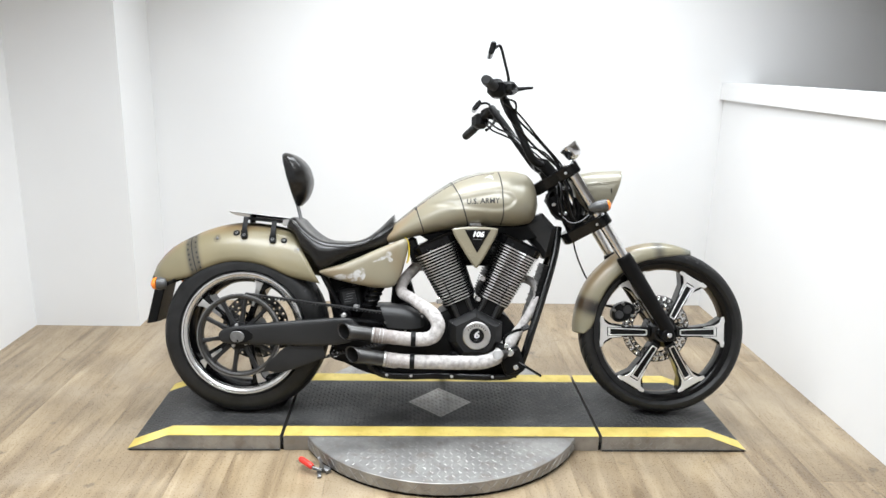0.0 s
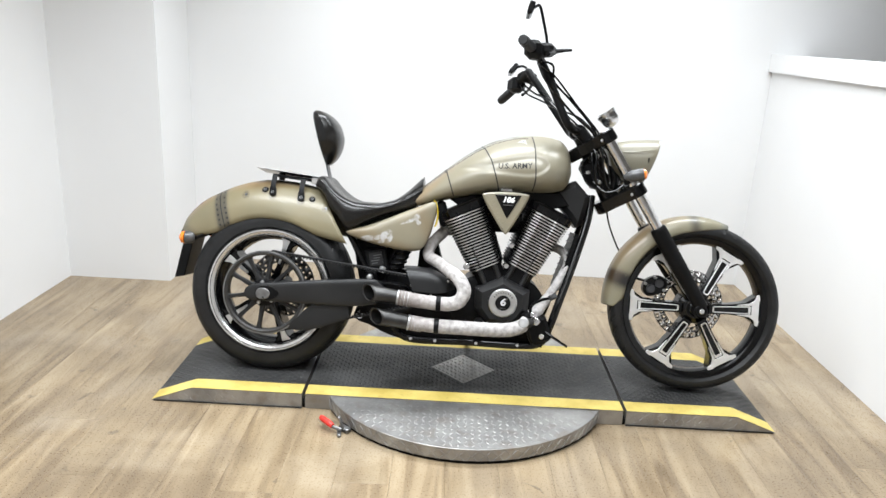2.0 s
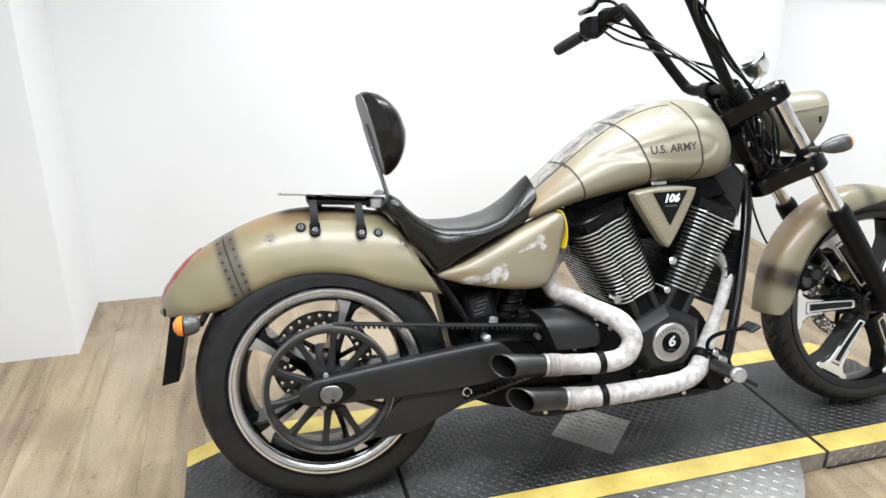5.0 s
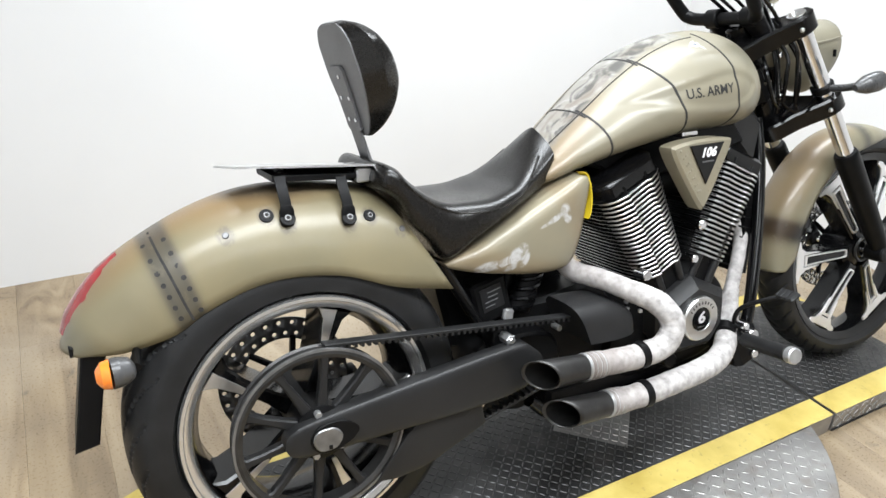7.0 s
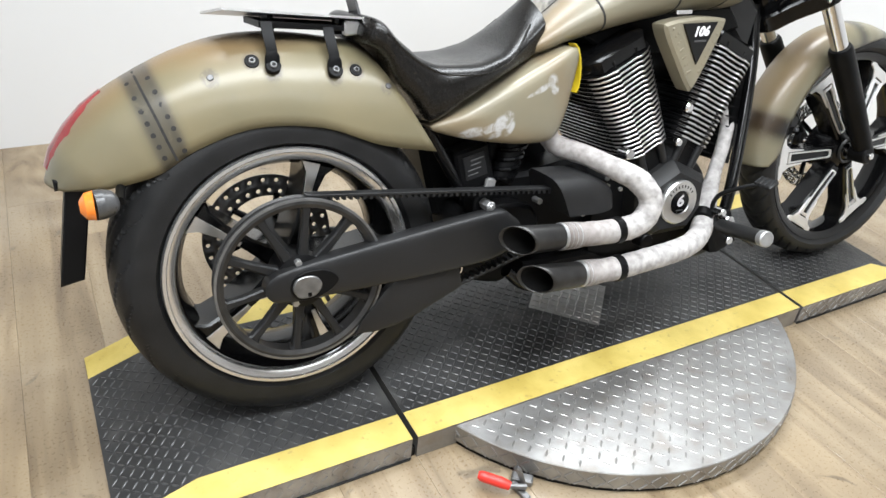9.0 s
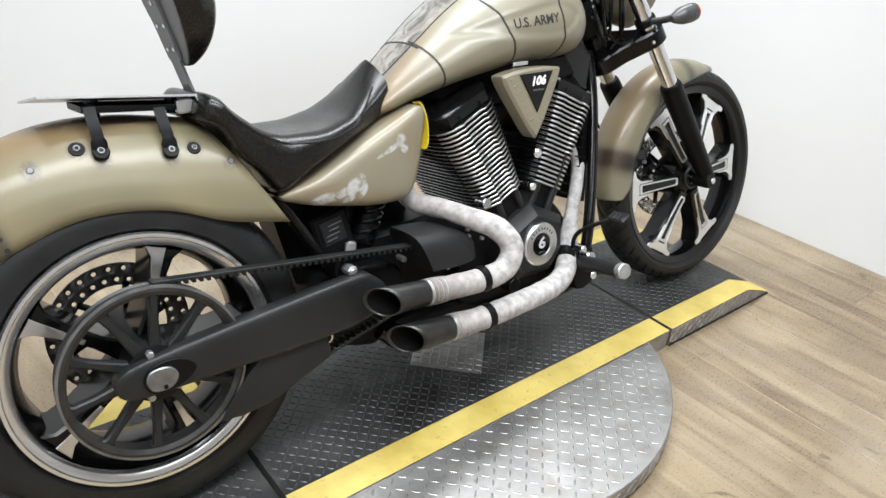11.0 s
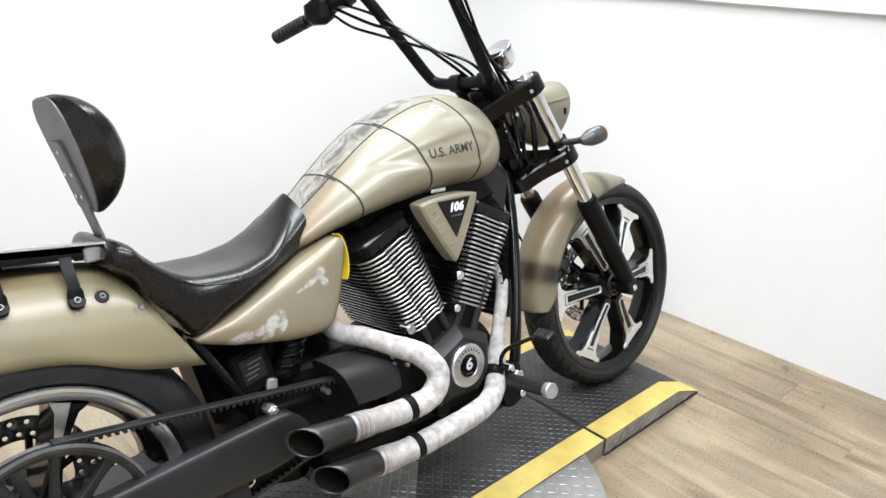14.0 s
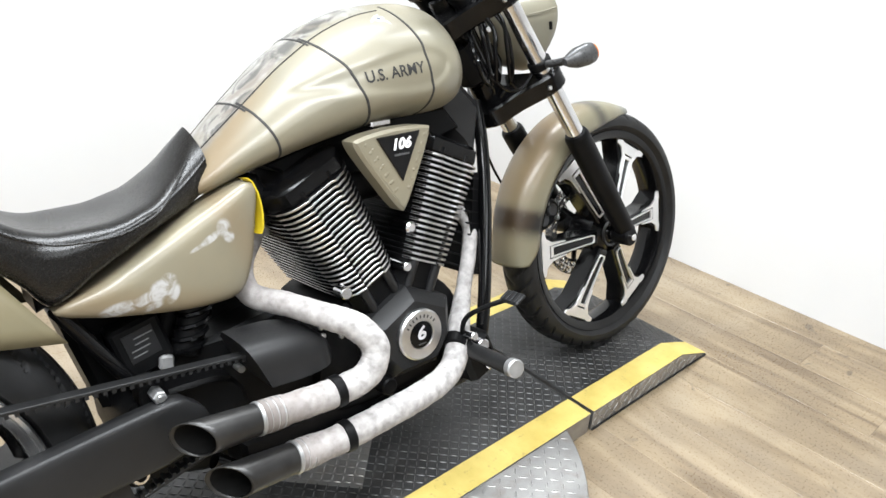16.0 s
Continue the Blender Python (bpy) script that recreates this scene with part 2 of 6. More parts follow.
WRAP = shader("exhaust_wrap", (0.34, 0.322, 0.311), 0.92, 0.0, 0.16, 60, 500, 0.6, tint=(0.47, 0.45, 0.44))


def soot(m, x0, x1, colour):
    """Brown heat stains towards the open end of the pipes."""
    nt = m.node_tree
    b = nt.nodes["Principled BSDF"]
    base = b.inputs["Base Color"].links[0].from_socket
    co = nt.nodes.new("ShaderNodeTexCoord")
    xyz = nt.nodes.new("ShaderNodeSeparateXYZ")
    nt.links.new(co.outputs["Object"], xyz.inputs[0])
    fall = nt.nodes.new("ShaderNodeMapRange")
    fall.inputs["From Min"].default_value, fall.inputs["From Max"].default_value = x0, x1
    nt.links.new(xyz.outputs["X"], fall.inputs["Value"])
    tex = nt.nodes.new("ShaderNodeTexNoise")
    tex.inputs["Scale"].default_value, tex.inputs["Detail"].default_value = 30, 5
    nt.links.new(co.outputs["Object"], tex.inputs["Vector"])
    mul = nt.nodes.new("ShaderNodeMath")
    mul.operation = "MULTIPLY"
    nt.links.new(fall.outputs[0], mul.inputs[0])
    nt.links.new(tex.outputs["Fac"], mul.inputs[1])
    mix = nt.nodes.new("ShaderNodeMix")
    mix.data_type = "RGBA"
    nt.links.new(mul.outputs[0], mix.inputs[0])
    nt.links.new(base, mix.inputs[6])
    mix.inputs[7].default_value = (*colour, 1)
    nt.links.new(mix.outputs[2], b.inputs["Base Color"])


soot(WRAP, -0.05, -0.26, (0.12, 0.078, 0.06))
soot(WRAP, -0.175, -0.250, (0.085, 0.070, 0.060))
SOOT = shader("soot", (0.004, 0.0038, 0.0036), 0.85, 0.0, 0.3, 40, 200, 0.1, spec=0.1)
WALLP = shader("white_wall_paint", (0.725, 0.725, 0.725), 0.75, 0.0, 0.02, 1.5, 120, 0.06)
PLATE = shader("tread_plate", (0.345, 0.338, 0.328), 0.465, 0.85, 0.24, 9, 160, 0.06)
PLATEK = shader("black_tread_plate", (0.034, 0.0338, 0.0338), 0.44, 0.1, 0.5, 5, 120, 0.12, spec=0.42)
YELLOW = shader("yellow_paint", (0.52, 0.388, 0.082), 0.6, 0.0, 0.16, 9, 160, 0.15, tint=(0.58, 0.46, 0.14))
AMBER = shader("amber_lens", (0.85, 0.22, 0.02), 0.2, 0.0, 0.1, 40, 200, 0.02, coat=0.5)
REDL = shader("red_lens", (0.22, 0.012, 0.015), 0.18, 0.0, 0.2, 40, 200, 0.02, coat=0.5)
REDP = shader("red_grip", (0.62, 0.03, 0.02), 0.45, 0.0, 0.15, 40, 200, 0.05)
GREY = shader("grey_plastic", (0.055, 0.055, 0.056), 0.3, 0.0, 0.2, 30, 200, 0.05)
TREADK = shader("worn_tread", (0.062, 0.062, 0.062), 0.42, 0.4, 0.4, 9, 120, 0.1)
TAGY = shader("yellow_tag", (0.58, 0.43, 0.015), 0.5, 0.0, 0.1, 40, 200, 0.02)
INK = shader("stencil_ink", (0.020, 0.019, 0.018), 0.75, 0.0, 0.4, 60, 300, 0.02)
PALE = shader("airbrushed_white", (0.62, 0.61, 0.60), 0.45, 0.0, 0.30, 60, 300, 0.02, tint=(0.48, 0.47, 0.50))
FRAMEW = shader("dark_wood", (0.10, 0.085, 0.075), 0.6, 0.0, 0.4, 14, 90, 0.2)

specks(YELLOW, 70, 0.62, 0.74, (0.20, 0.15, 0.06), 0.5)
specks(PLATE, 22, 0.52, 0.68, (0.24, 0.21, 0.18), 0.5)
specks(PLATEK, 14, 0.50, 0.70, (0.075, 0.073, 0.07), 0.7)

# ---- shapes ----
def part(name, bm, material, parent=None, label="", sharp=35, shell=0.0):
    me = bpy.data.meshes.new(name)
    bmesh.ops.remove_doubles(bm, verts=bm.verts, dist=1e-6)
    bmesh.ops.recalc_face_normals(bm, faces=bm.faces)
    bm.to_mesh(me)
    bm.free()
    me.materials.append(material)
    me.shade_smooth()
    me.set_sharp_from_angle(angle=radians(sharp))
    ob = new(name, me)
    if parent:
        ob.parent = parent
    if shell:
        mod = ob.modifiers.new("shell", "SOLIDIFY")
        mod.thickness, mod.offset = shell, 0
    if label:
        tagged(ob, label)
    return ob


def spline(pts, steps=6):
    """Catmull-Rom through points."""
    p = [Vector(q) for q in pts]
    p = [2 * p[0] - p[1]] + p + [2 * p[-1] - p[-2]]
    out = []
    for i in range(1, len(p) - 2):
        for k in range(steps):
            t = k / steps
            a, b, c, d = p[i - 1 : i + 3]
            out.append(0.5 * (2 * b + (c - a) * t + (2 * a - 5 * b + 4 * c - d) * t * t + (3 * b - a - 3 * c + d) * t**3))
    return out + [p[-2]]


def along(table, x):
    """Smooth look-up in a short table of (x, value), with no overshoot."""
    if x <= table[0][0]:
        return table[0][1]
    if x >= table[-1][0]:
        return table[-1][1]
    d = [(b[1] - a[1]) / (b[0] - a[0]) for a, b in zip(table, table[1:])]
    m = [d[0]] + [0.0 if p * q <= 0 else 2 * p * q / (p + q) for p, q in zip(d, d[1:])] + [d[-1]]
    for i, ((xa, ya), (xb, yb)) in enumerate(zip(table, table[1:])):
        if x <= xb:
            h = xb - xa
            t = (x - xa) / h
            return (1 + 2 * t) * (1 - t) ** 2 * ya + t * (1 - t) ** 2 * h * m[i] + t * t * (3 - 2 * t) * yb + t * t * (t - 1) * h * m[i + 1]


def loft(bm, rings, cap=True, loop=True):
    vs = [[bm.verts.new(p) for p in ring] for ring in rings]
    n = len(vs[0])
    for a, b in zip(vs, vs[1:]):
        for i in range(n if loop else n - 1):
            j = (i + 1) % n
            bm.faces.new((a[i], a[j], b[j], b[i]))
    if cap and loop:
        bm.faces.new(vs[0])
        bm.faces.new(list(reversed(vs[-1])))
    return vs


def tube(bm, pts, r, n=12, steps=6, cap=True):
    """A round tube along a smooth path; r: one radius or one for each control point."""
    path = spline(pts, steps) if steps > 1 else [Vector(p) for p in pts]
    if isinstance(r, (int, float)):
        rad = [r] * len(path)
    else:
        rad = np.interp(np.linspace(0, len(r) - 1, len(path)), range(len(r)), r)
    tan = [(path[min(i + 1, len(path) - 1)] - path[max(i - 1, 0)]).normalized() for i in range(len(path))]
    side = tan[0].orthogonal().normalized()
    rings = []
    for p, t, q in zip(path, tan, rad):
        side = (side - t * side.dot(t)).normalized()
        up = t.cross(side)
        rings.append([p + float(q) * (math.cos(a) * side + math.sin(a) * up) for a in np.linspace(0, 2 * math.pi, n, endpoint=False)])
    loft(bm, rings, cap)
    return bm


def rod(bm, a, b, r0, r1=None, n=16, bev=0.0):
    a, b = Vector(a), Vector(b)
    r1 = r0 if r1 is None else r1
    d = (b - a).normalized()
    u = d.orthogonal().normalized()
    w = d.cross(u)
    steps = [(a, r0), (b, r1)] if not bev else [(a, r0 - bev), (a + d * bev, r0), (b - d * bev, r1), (b, r1 - bev)]
    loft(bm, [[p + r * (math.cos(t) * u + math.sin(t) * w) for t in np.linspace(0, 2 * math.pi, n, endpoint=False)] for p, r in steps])
    return bm


def lathe(bm, prof, cx, cz, n=64, a0=0, a1=360, closed=True):
    """Turn a closed profile of (radius, y) about the y axis through (cx, cz)."""
    full = abs(a1 - a0) >= 360
    angles = np.radians(np.linspace(a0, a1, n, endpoint=not full))
    rings = [[(cx + r * math.cos(t), y, cz + r * math.sin(t)) for r, y in prof] for t in angles]
    vs = [[bm.verts.new(p) for p in ring] for ring in rings]
    m = len(prof)
    for k in range(len(vs) if full else len(vs) - 1):
        a, b = vs[k], vs[(k + 1) % len(vs)]
        for i in range(m if closed else m - 1):
            j = (i + 1) % m
            bm.faces.new((a[i], a[j], b[j], b[i]))
    if closed and not full:
        bm.faces.new(vs[0])
        bm.faces.new(list(reversed(vs[-1])))
    return bm


def grown(outline, d):
    """A closed outline moved outwards by d (inwards: minus)."""
    n = len(outline)
    area2 = sum(outline[i][0] * outline[(i + 1) % n][1] - outline[(i + 1) % n][0] * outline[i][1] for i in range(n))
    s = 1 if area2 > 0 else -1
    out = []
    for i in range(n):
        a, b, c = Vector(outline[i - 1]), Vector(outline[i]), Vector(outline[(i + 1) % n])
        e, f = (b - a).normalized(), (c - b).normalized()
        m = Vector((e.y + f.y, -e.x - f.x)) * s
        m = m.normalized() if m.length > 1e-6 else Vector((e.y, -e.x)) * s
        out.append(tuple(b + m * d / max(0.5, m.dot(Vector((e.y, -e.x)) * s))))
    return out


def prism(bm, outline, y0, y1, bev=0.0, axis="y"):
    """An outline of (x, z) pushed from y0 to y1, with bevelled rims; axis z: (x, y) pushed from z0 to z1."""
    layers = [(y0, 0), (y1, 0)] if not bev else [(y0, -bev), (y0 + bev, 0), (y1 - bev, 0), (y1, -bev)]
    rings = []
    for y, d in layers:
        o = grown(outline, d) if d else outline
        rings.append([(a, y, b) if axis == "y" else (a, b, y) for a, b in o])
    loft(bm, rings)
    return bm


def smooth2(pts, steps=5):
    """A closed smooth outline through (x, z) points."""
    p = [Vector((a, b, 0)) for a, b in pts]
    n, out = len(p), []
    for i in range(n):
        a, b, c, d = p[i - 1], p[i], p[(i + 1) % n], p[(i + 2) % n]
        for k in range(steps):
            t = k / steps
            q = 0.5 * (2 * b + (c - a) * t + (2 * a - 5 * b + 4 * c - d) * t * t + (3 * b - a - 3 * c + d) * t**3)
            out.append((q.x, q.y))
    return out


def block(bm, c, s, bev=0.0, turn=None):
    """A bevelled box of size s about c, turned by a matrix."""
    hx, hy, hz = (v / 2 for v in s)
    t = turn or Matrix()
    bev = min(bev, 0.45 * min(s))
    rings = []
    for z, d in (((-hz, 0), (hz, 0)) if not bev else ((-hz, bev), (-hz + bev, 0), (hz - bev, 0), (hz, bev))):
        x, y = hx - d, hy - d
        ring = [(-x, -y), (x, -y), (x, y), (-x, y)] if not bev else [(-x + bev, -y), (x - bev, -y), (x, -y + bev), (x, y - bev), (x - bev, y), (-x + bev, y), (-x, y - bev), (-x, -y + bev)]
        rings.append([Vector(c) + t @ Vector((a, b, z)) for a, b in ring])
    loft(bm, rings)
    return bm


def ball(bm, c, r, s=(1, 1, 1), n=14):
    rings = []
    for a in np.linspace(-math.pi / 2, math.pi / 2, n // 2 + 1):
        k, h = max(math.cos(a), 0.02), math.sin(a)
        rings.append([(c[0] + r * s[0] * k * math.cos(t), c[1] + r * s[1] * k * math.sin(t), c[2] + r * s[2] * h) for t in np.linspace(0, 2 * math.pi, n, endpoint=False)])
    loft(bm, rings)
    return bm


def fresh():
    return bmesh.new()


def flat(x, y, z):
    return Vector((x, y, z))


# ---- the room ----
def wall(name, x0, y0, x1, y1, z0, z1, label, mat=WALLP):
    ob = part(name, block(fresh(), ((x0 + x1) / 2, (y0 + y1) / 2, (z0 + z1) / 2), (x1 - x0, y1 - y0, z1 - z0)), mat)
    return tagged(ob, label, "wall", kind="structure")


CEIL = 2.62
wall("wall_north", -1.60, 1.50, 4.1, 1.62, 0, CEIL, "plain white painted back wall behind the motorcycle")
wall("wall_recess", -2.27, 1.04, -1.60, 1.62, 0, CEIL, "white painted wall corner that juts into the room")
wall("wall_west", -2.27, -4.6, -2.15, 1.04, 0, CEIL, "plain white painted side wall")
wall("wall_south", -2.27, -4.72, 4.1, -4.6, 0, CEIL, "plain white wall that closes the room")
wall("wall_far_east", 4.1, -4.72, 4.22, 1.62, 0, CEIL, "plain white wall beyond the half wall")
wall("wall_half", 1.675, -4.6, 1.80, 1.50, 0, 1.265, "low white half wall beside the motorcycle")
cap = part("wall_cap", prism(fresh(), [(1.652, 1.265), (1.85, 1.265), (1.85, 1.36), (1.652, 1.36)], -4.6, 1.498, 0.004), WALLP)
tagged(cap, "white painted cap board on top of the half wall", "trim", kind="structure")
ceiling = part("ceiling", block(fresh(), (0.9, -1.55, CEIL + 0.05), (6.5, 6.4, 0.1)), WALLP)
tagged(ceiling, "plain white ceiling above the room", "ceiling", kind="structure")

# ---- the lift platform ----
YF, YB, H = -0.256, 0.305, 0.061
STRIPE = 0.074


def treads(bm, spots, z_at, size=0.0094, tall=0.0018):
    """Raised lozenge treads, turned to and fro."""
    for x, y, turn in spots:
        c, s = math.cos(turn), math.sin(turn)
        ring, top = [], []
        for a, b in ((-1, 0), (-0.45, -0.24), (0.45, -0.24), (1, 0), (0.45, 0.24), (-0.45, 0.24)):
            px, py = x + size * (a * c - b * s), y + size * (a * s + b * c)
            ring.append(bm.verts.new((px, py, z_at(px) + 0.0003)))
        for a in (-0.5, 0.5):
            px, py = x + size * a * c, y + size * a * s
            top.append(bm.verts.new((px, py, z_at(px) + tall)))
        l, r = top
        bm.faces.new((ring[0], ring[1], l))
        bm.faces.new((ring[1], ring[2], r, l))
        bm.faces.new((ring[2], ring[3], r))
        bm.faces.new((ring[3], ring[4], r))
        bm.faces.new((ring[4], ring[5], l, r))
        bm.faces.new((ring[5], ring[0], l))


def grid_spots(x0, x1, y0, y1, keep, step=0.0165):
    out = []
    for i in range(int((x1 - x0) / step) + 1):
        for j in range(int((y1 - y0) / step) + 1):
            x, y = x0 + (i + 0.5) * step, y0 + (j + 0.5) * step
            if x < x1 - 0.008 and y < y1 - 0.008 and keep(x, y):
                out.append((x, y, radians(45 if (i + j) % 2 else -45)))
    return out


def ramp_height(x):
    return H if abs(x) < 1.029 else 0.005 + (H - 0.005) * max(0.0, (1.18 - abs(x)) / (1.18 - 1.029))


def stripe(bm, xs, y0, y1, lift):
    vs = [(bm.verts.new((x, y0, ramp_height(x) + lift)), bm.verts.new((x, y1, ramp_height(x) + lift))) for x in xs]
    for a, b in zip(vs, vs[1:]):
        bm.faces.new((a[0], b[0], b[1], a[1]))


def ramp_section(s):
    """One end section: flat beside the gap, sloping to the floor at its end."""
    xs = sorted((s * 0.613, s * 1.029, s * 1.18))
    root = new("platform_ramp")
    tagged(root, "black tread-plate ramp section with yellow edge stripes under the motorcycle's wheel", "ramp", "platform sections")
    prof = [(s * 0.613, 0.0), (s * 0.613, H - 0.0015), (s * 1.029, H - 0.0015), (s * 1.18, 0.0035), (s * 1.18, 0.0)]
    part("side_body", prism(fresh(), prof, YF, YB, 0), PLATE, root, "bare aluminium tread-plate sides")
    bm = fresh()
    vs = [(bm.verts.new((x, YF + STRIPE, ramp_height(x) + 0.0005)), bm.verts.new((x, YB - STRIPE, ramp_height(x) + 0.0005))) for x in xs]
    for a, b in zip(vs, vs[1:]):
        bm.faces.new((a[0], b[0], b[1], a[1]))
    part("deck", bm, PLATEK, root, "worn black painted deck")
    for y0, y1 in ((YF, YF + STRIPE), (YB - STRIPE, YB)):
        bm = fresh()
        stripe(bm, xs, y0, y1, 0.0006)
        part("edge_stripe", bm, YELLOW, root, "yellow painted edge stripe")
    bm = fresh()
    treads(bm, grid_spots(min(xs) + 0.004, max(xs) - 0.006, YF + STRIPE + 0.004, YB - STRIPE - 0.004, lambda x, y: True), lambda x: ramp_height(x) + 0.0005)
    tagged(part("tread", bm, TREADK, root), kind="stuff")
    bm = fresh()
    for i, x in enumerate(np.arange(min(abs(v) for v in xs) + 0.012, 1.15, 0.0225)):
        for j in range(3):
            z = 0.012 + j * 0.0185
            if z < ramp_height(x) - 0.008:
                t = radians(45 if (i + j) % 2 else -45)
                c, q = math.cos(t) * 0.0085, math.sin(t) * 0.0085
                rod(bm, (s * x - c, YF, z - q), (s * x + c, YF, z + q), 0.0022, 0.0022, 6)
    tagged(part("side_tread", bm, PLATE, root), kind="stuff")
    # Black strips stand in for the shadow gap under the ramp's sides.
    for y in (YF - 0.0015, YB + 0.0015):
        part("shadow_strip", block(fresh(), (s * 0.894, y, 0.0025), (0.560, 0.005, 0.005), 0.001), RUBBER, root, "thin black strip painting the shadow line along the floor")
    return root


ramp_section(-1)
ramp_section(1)

centre = new("turntable_platform")
tagged(centre, "round aluminium tread-plate turntable with a black deck and yellow stripes", "turntable", "platform sections")
RD = 0.569
disc = [(RD * math.cos(a), 0.0 + RD * math.sin(a)) for a in np.linspace(0, 2 * math.pi, 96, endpoint=False)]
part("turntable_disc", prism(fresh(), disc, 0.011, H - 0.004, 0.002, "z"), PLATE, centre, "bare aluminium tread-plate disc")
part("base_ring", prism(fresh(), [(a * 0.992, b * 0.992) for a, b in disc], 0.0, 0.012, 0, "z"), BLACK, centre, "black base ring")
part("deck_body", block(fresh(), (0, (YF + YB) / 2, H / 2), (1.200, YB - YF, H - 0.003)), PLATE, centre)
bm = fresh()
vs = [bm.verts.new(p) for p in ((-0.600, YF + STRIPE, H + 0.0005), (0.600, YF + STRIPE, H + 0.0005), (0.600, YB - STRIPE, H + 0.0005), (-0.600, YB - STRIPE, H + 0.0005))]
bm.faces.new(vs)
part("deck", bm, PLATEK, centre, "worn black painted deck")
for y0, y1 in ((YF, YF + STRIPE), (YB - STRIPE, YB)):
    bm = fresh()
    stripe(bm, (-0.600, 0.600), y0, y1, 0.0006)
    part("edge_stripe", bm, YELLOW, centre, "yellow painted edge stripe")
# Added black strips put shade into the gaps, where bare floor would show.
for s in (-1, 1):
    part("gap_filler", block(fresh(), (s * 0.6065, (YF + YB) / 2, 0.014), (0.011, YB - YF - 0.01, 0.026), 0.002), BLACK, centre, "black filler strip that darkens the gap")
DCX, DCY, DRX, DRY = -0.002, 0.028, 0.131, 0.134


def on_diamond(x, y):
    return abs(x - DCX) / DRX + abs(y - DCY) / DRY < 1


bm = fresh()
treads(bm, grid_spots(-0.594, 0.594, YF + STRIPE + 0.004, YB - STRIPE - 0.004, lambda x, y: not on_diamond(x, y)), lambda x: H + 0.0005)
tagged(part("tread", bm, TREADK, centre), kind="stuff")
bm = fresh()
bm.faces.new([bm.verts.new((DCX + a, DCY + b, H + 0.0008)) for a, b in ((-DRX, 0), (0, -DRY), (DRX, 0), (0, DRY))])
part("bare_diamond", bm, PLATE, centre, "bare metal diamond left in the black deck")
bm = fresh()
treads(bm, grid_spots(-0.14, 0.14, -0.13, 0.18, lambda x, y: abs(x - DCX) / DRX + abs(y - DCY) / DRY < 0.93), lambda x: H + 0.0008)
tagged(part("diamond_tread", bm, PLATE, centre), kind="stuff")
bm = fresh()
treads(bm, grid_spots(-0.56, 0.56, -0.56, 0.56, lambda x, y: math.hypot(x, y) < RD - 0.014 and (y < YF - 0.01 or y > YB + 0.01), 0.025), lambda x: H - 0.004, 0.0108, 0.0013)
tagged(part("disc_tread", bm, PLATE, centre), kind="stuff")
bm = fresh()
for i, a in enumerate(np.arange(200, 341, 2.3)):
    for j in range(2):
        z, t = 0.02 + j * 0.02, radians(45 if (i + j) % 2 else -45)
        ca, sa = math.cos(radians(a)), math.sin(radians(a))
        u = Vector((-sa, ca, 0)) * math.cos(t) * 0.011 + Vector((0, 0, 1)) * math.sin(t) * 0.011
        p = Vector((RD * ca, RD * sa, z))
        rod(bm, p - u, p + u, 0.002, 0.002, 6)
tagged(part("rim_tread", bm, PLATE, centre), kind="stuff")

latch = new("latch_handle")
tagged(latch, "small steel toggle latch with a red rubber grip beside the turntable", "latch")
part("lever", tube(fresh(), [(-0.432, -0.412, 0.012), (-0.440, -0.409, 0.034), (-0.446, -0.406, 0.050), (-0.452, -0.402, 0.056)], 0.006, 8), DULL, latch)
part("grip", tube(fresh(), [(-0.470, -0.417, 0.026), (-0.484, -0.404, 0.029), (-0.512, -0.379, 0.033), (-0.520, -0.372, 0.034)], [0.009, 0.0115, 0.011, 0.008], 12), REDP, latch, "red rubber grip")
part("arm", rod(fresh(), (-0.437, -0.428, 0.020), (-0.474, -0.414, 0.025), 0.006, 0.006, 8), DULL, latch)
part("bracket", block(fresh(), (-0.428, -0.402, 0.010), (0.045, 0.022, 0.018), 0.003, Matrix.Rotation(radians(-40), 3, "Z")), DULL, latch)
part("bracket_tooth", block(fresh(), (-0.446, -0.424, 0.006), (0.014, 0.05, 0.012), 0.002, Matrix.Rotation(radians(10), 3, "Z")), DULL, latch)

# ---- the motorcycle, built upright and leaned onto its side stand ----
bike = new("motorcycle")
bike.matrix_world = pose(0, -0.009, 0.066, 0, 0, -2.2) @ pose(0, 0, 0, -12.3, 0, 0)
tagged(bike, "sand-painted cruiser motorcycle leaning on its stand on the platform", "motorcycle")
RX, RZ, RR = -0.785, 0.298, 0.325
FX, FZ, FR = 0.890, 0.332, 0.332


def thin_plate(bm, quad, t):
    """A flat plate through four corners, t thick."""
    q = [Vector(p) for p in quad]
    n = (q[1] - q[0]).cross(q[3] - q[0]).normalized() * t / 2
    loft(bm, [[p - n for p in q], [p + n for p in q]])
    return bm


def lathe_free(bm, a, b, profile, n=28):
    """A turned body from a to b; profile: (share of the length, radius)."""
    a, b = Vector(a), Vector(b)
    d = (b - a).normalized()
    u = d.orthogonal().normalized()
    v = d.cross(u)
    loft(bm, [[a.lerp(b, t) + r * (math.cos(w) * u + math.sin(w) * v) for w in np.linspace(0, 2 * math.pi, n, endpoint=False)] for t, r in profile])
    return bm


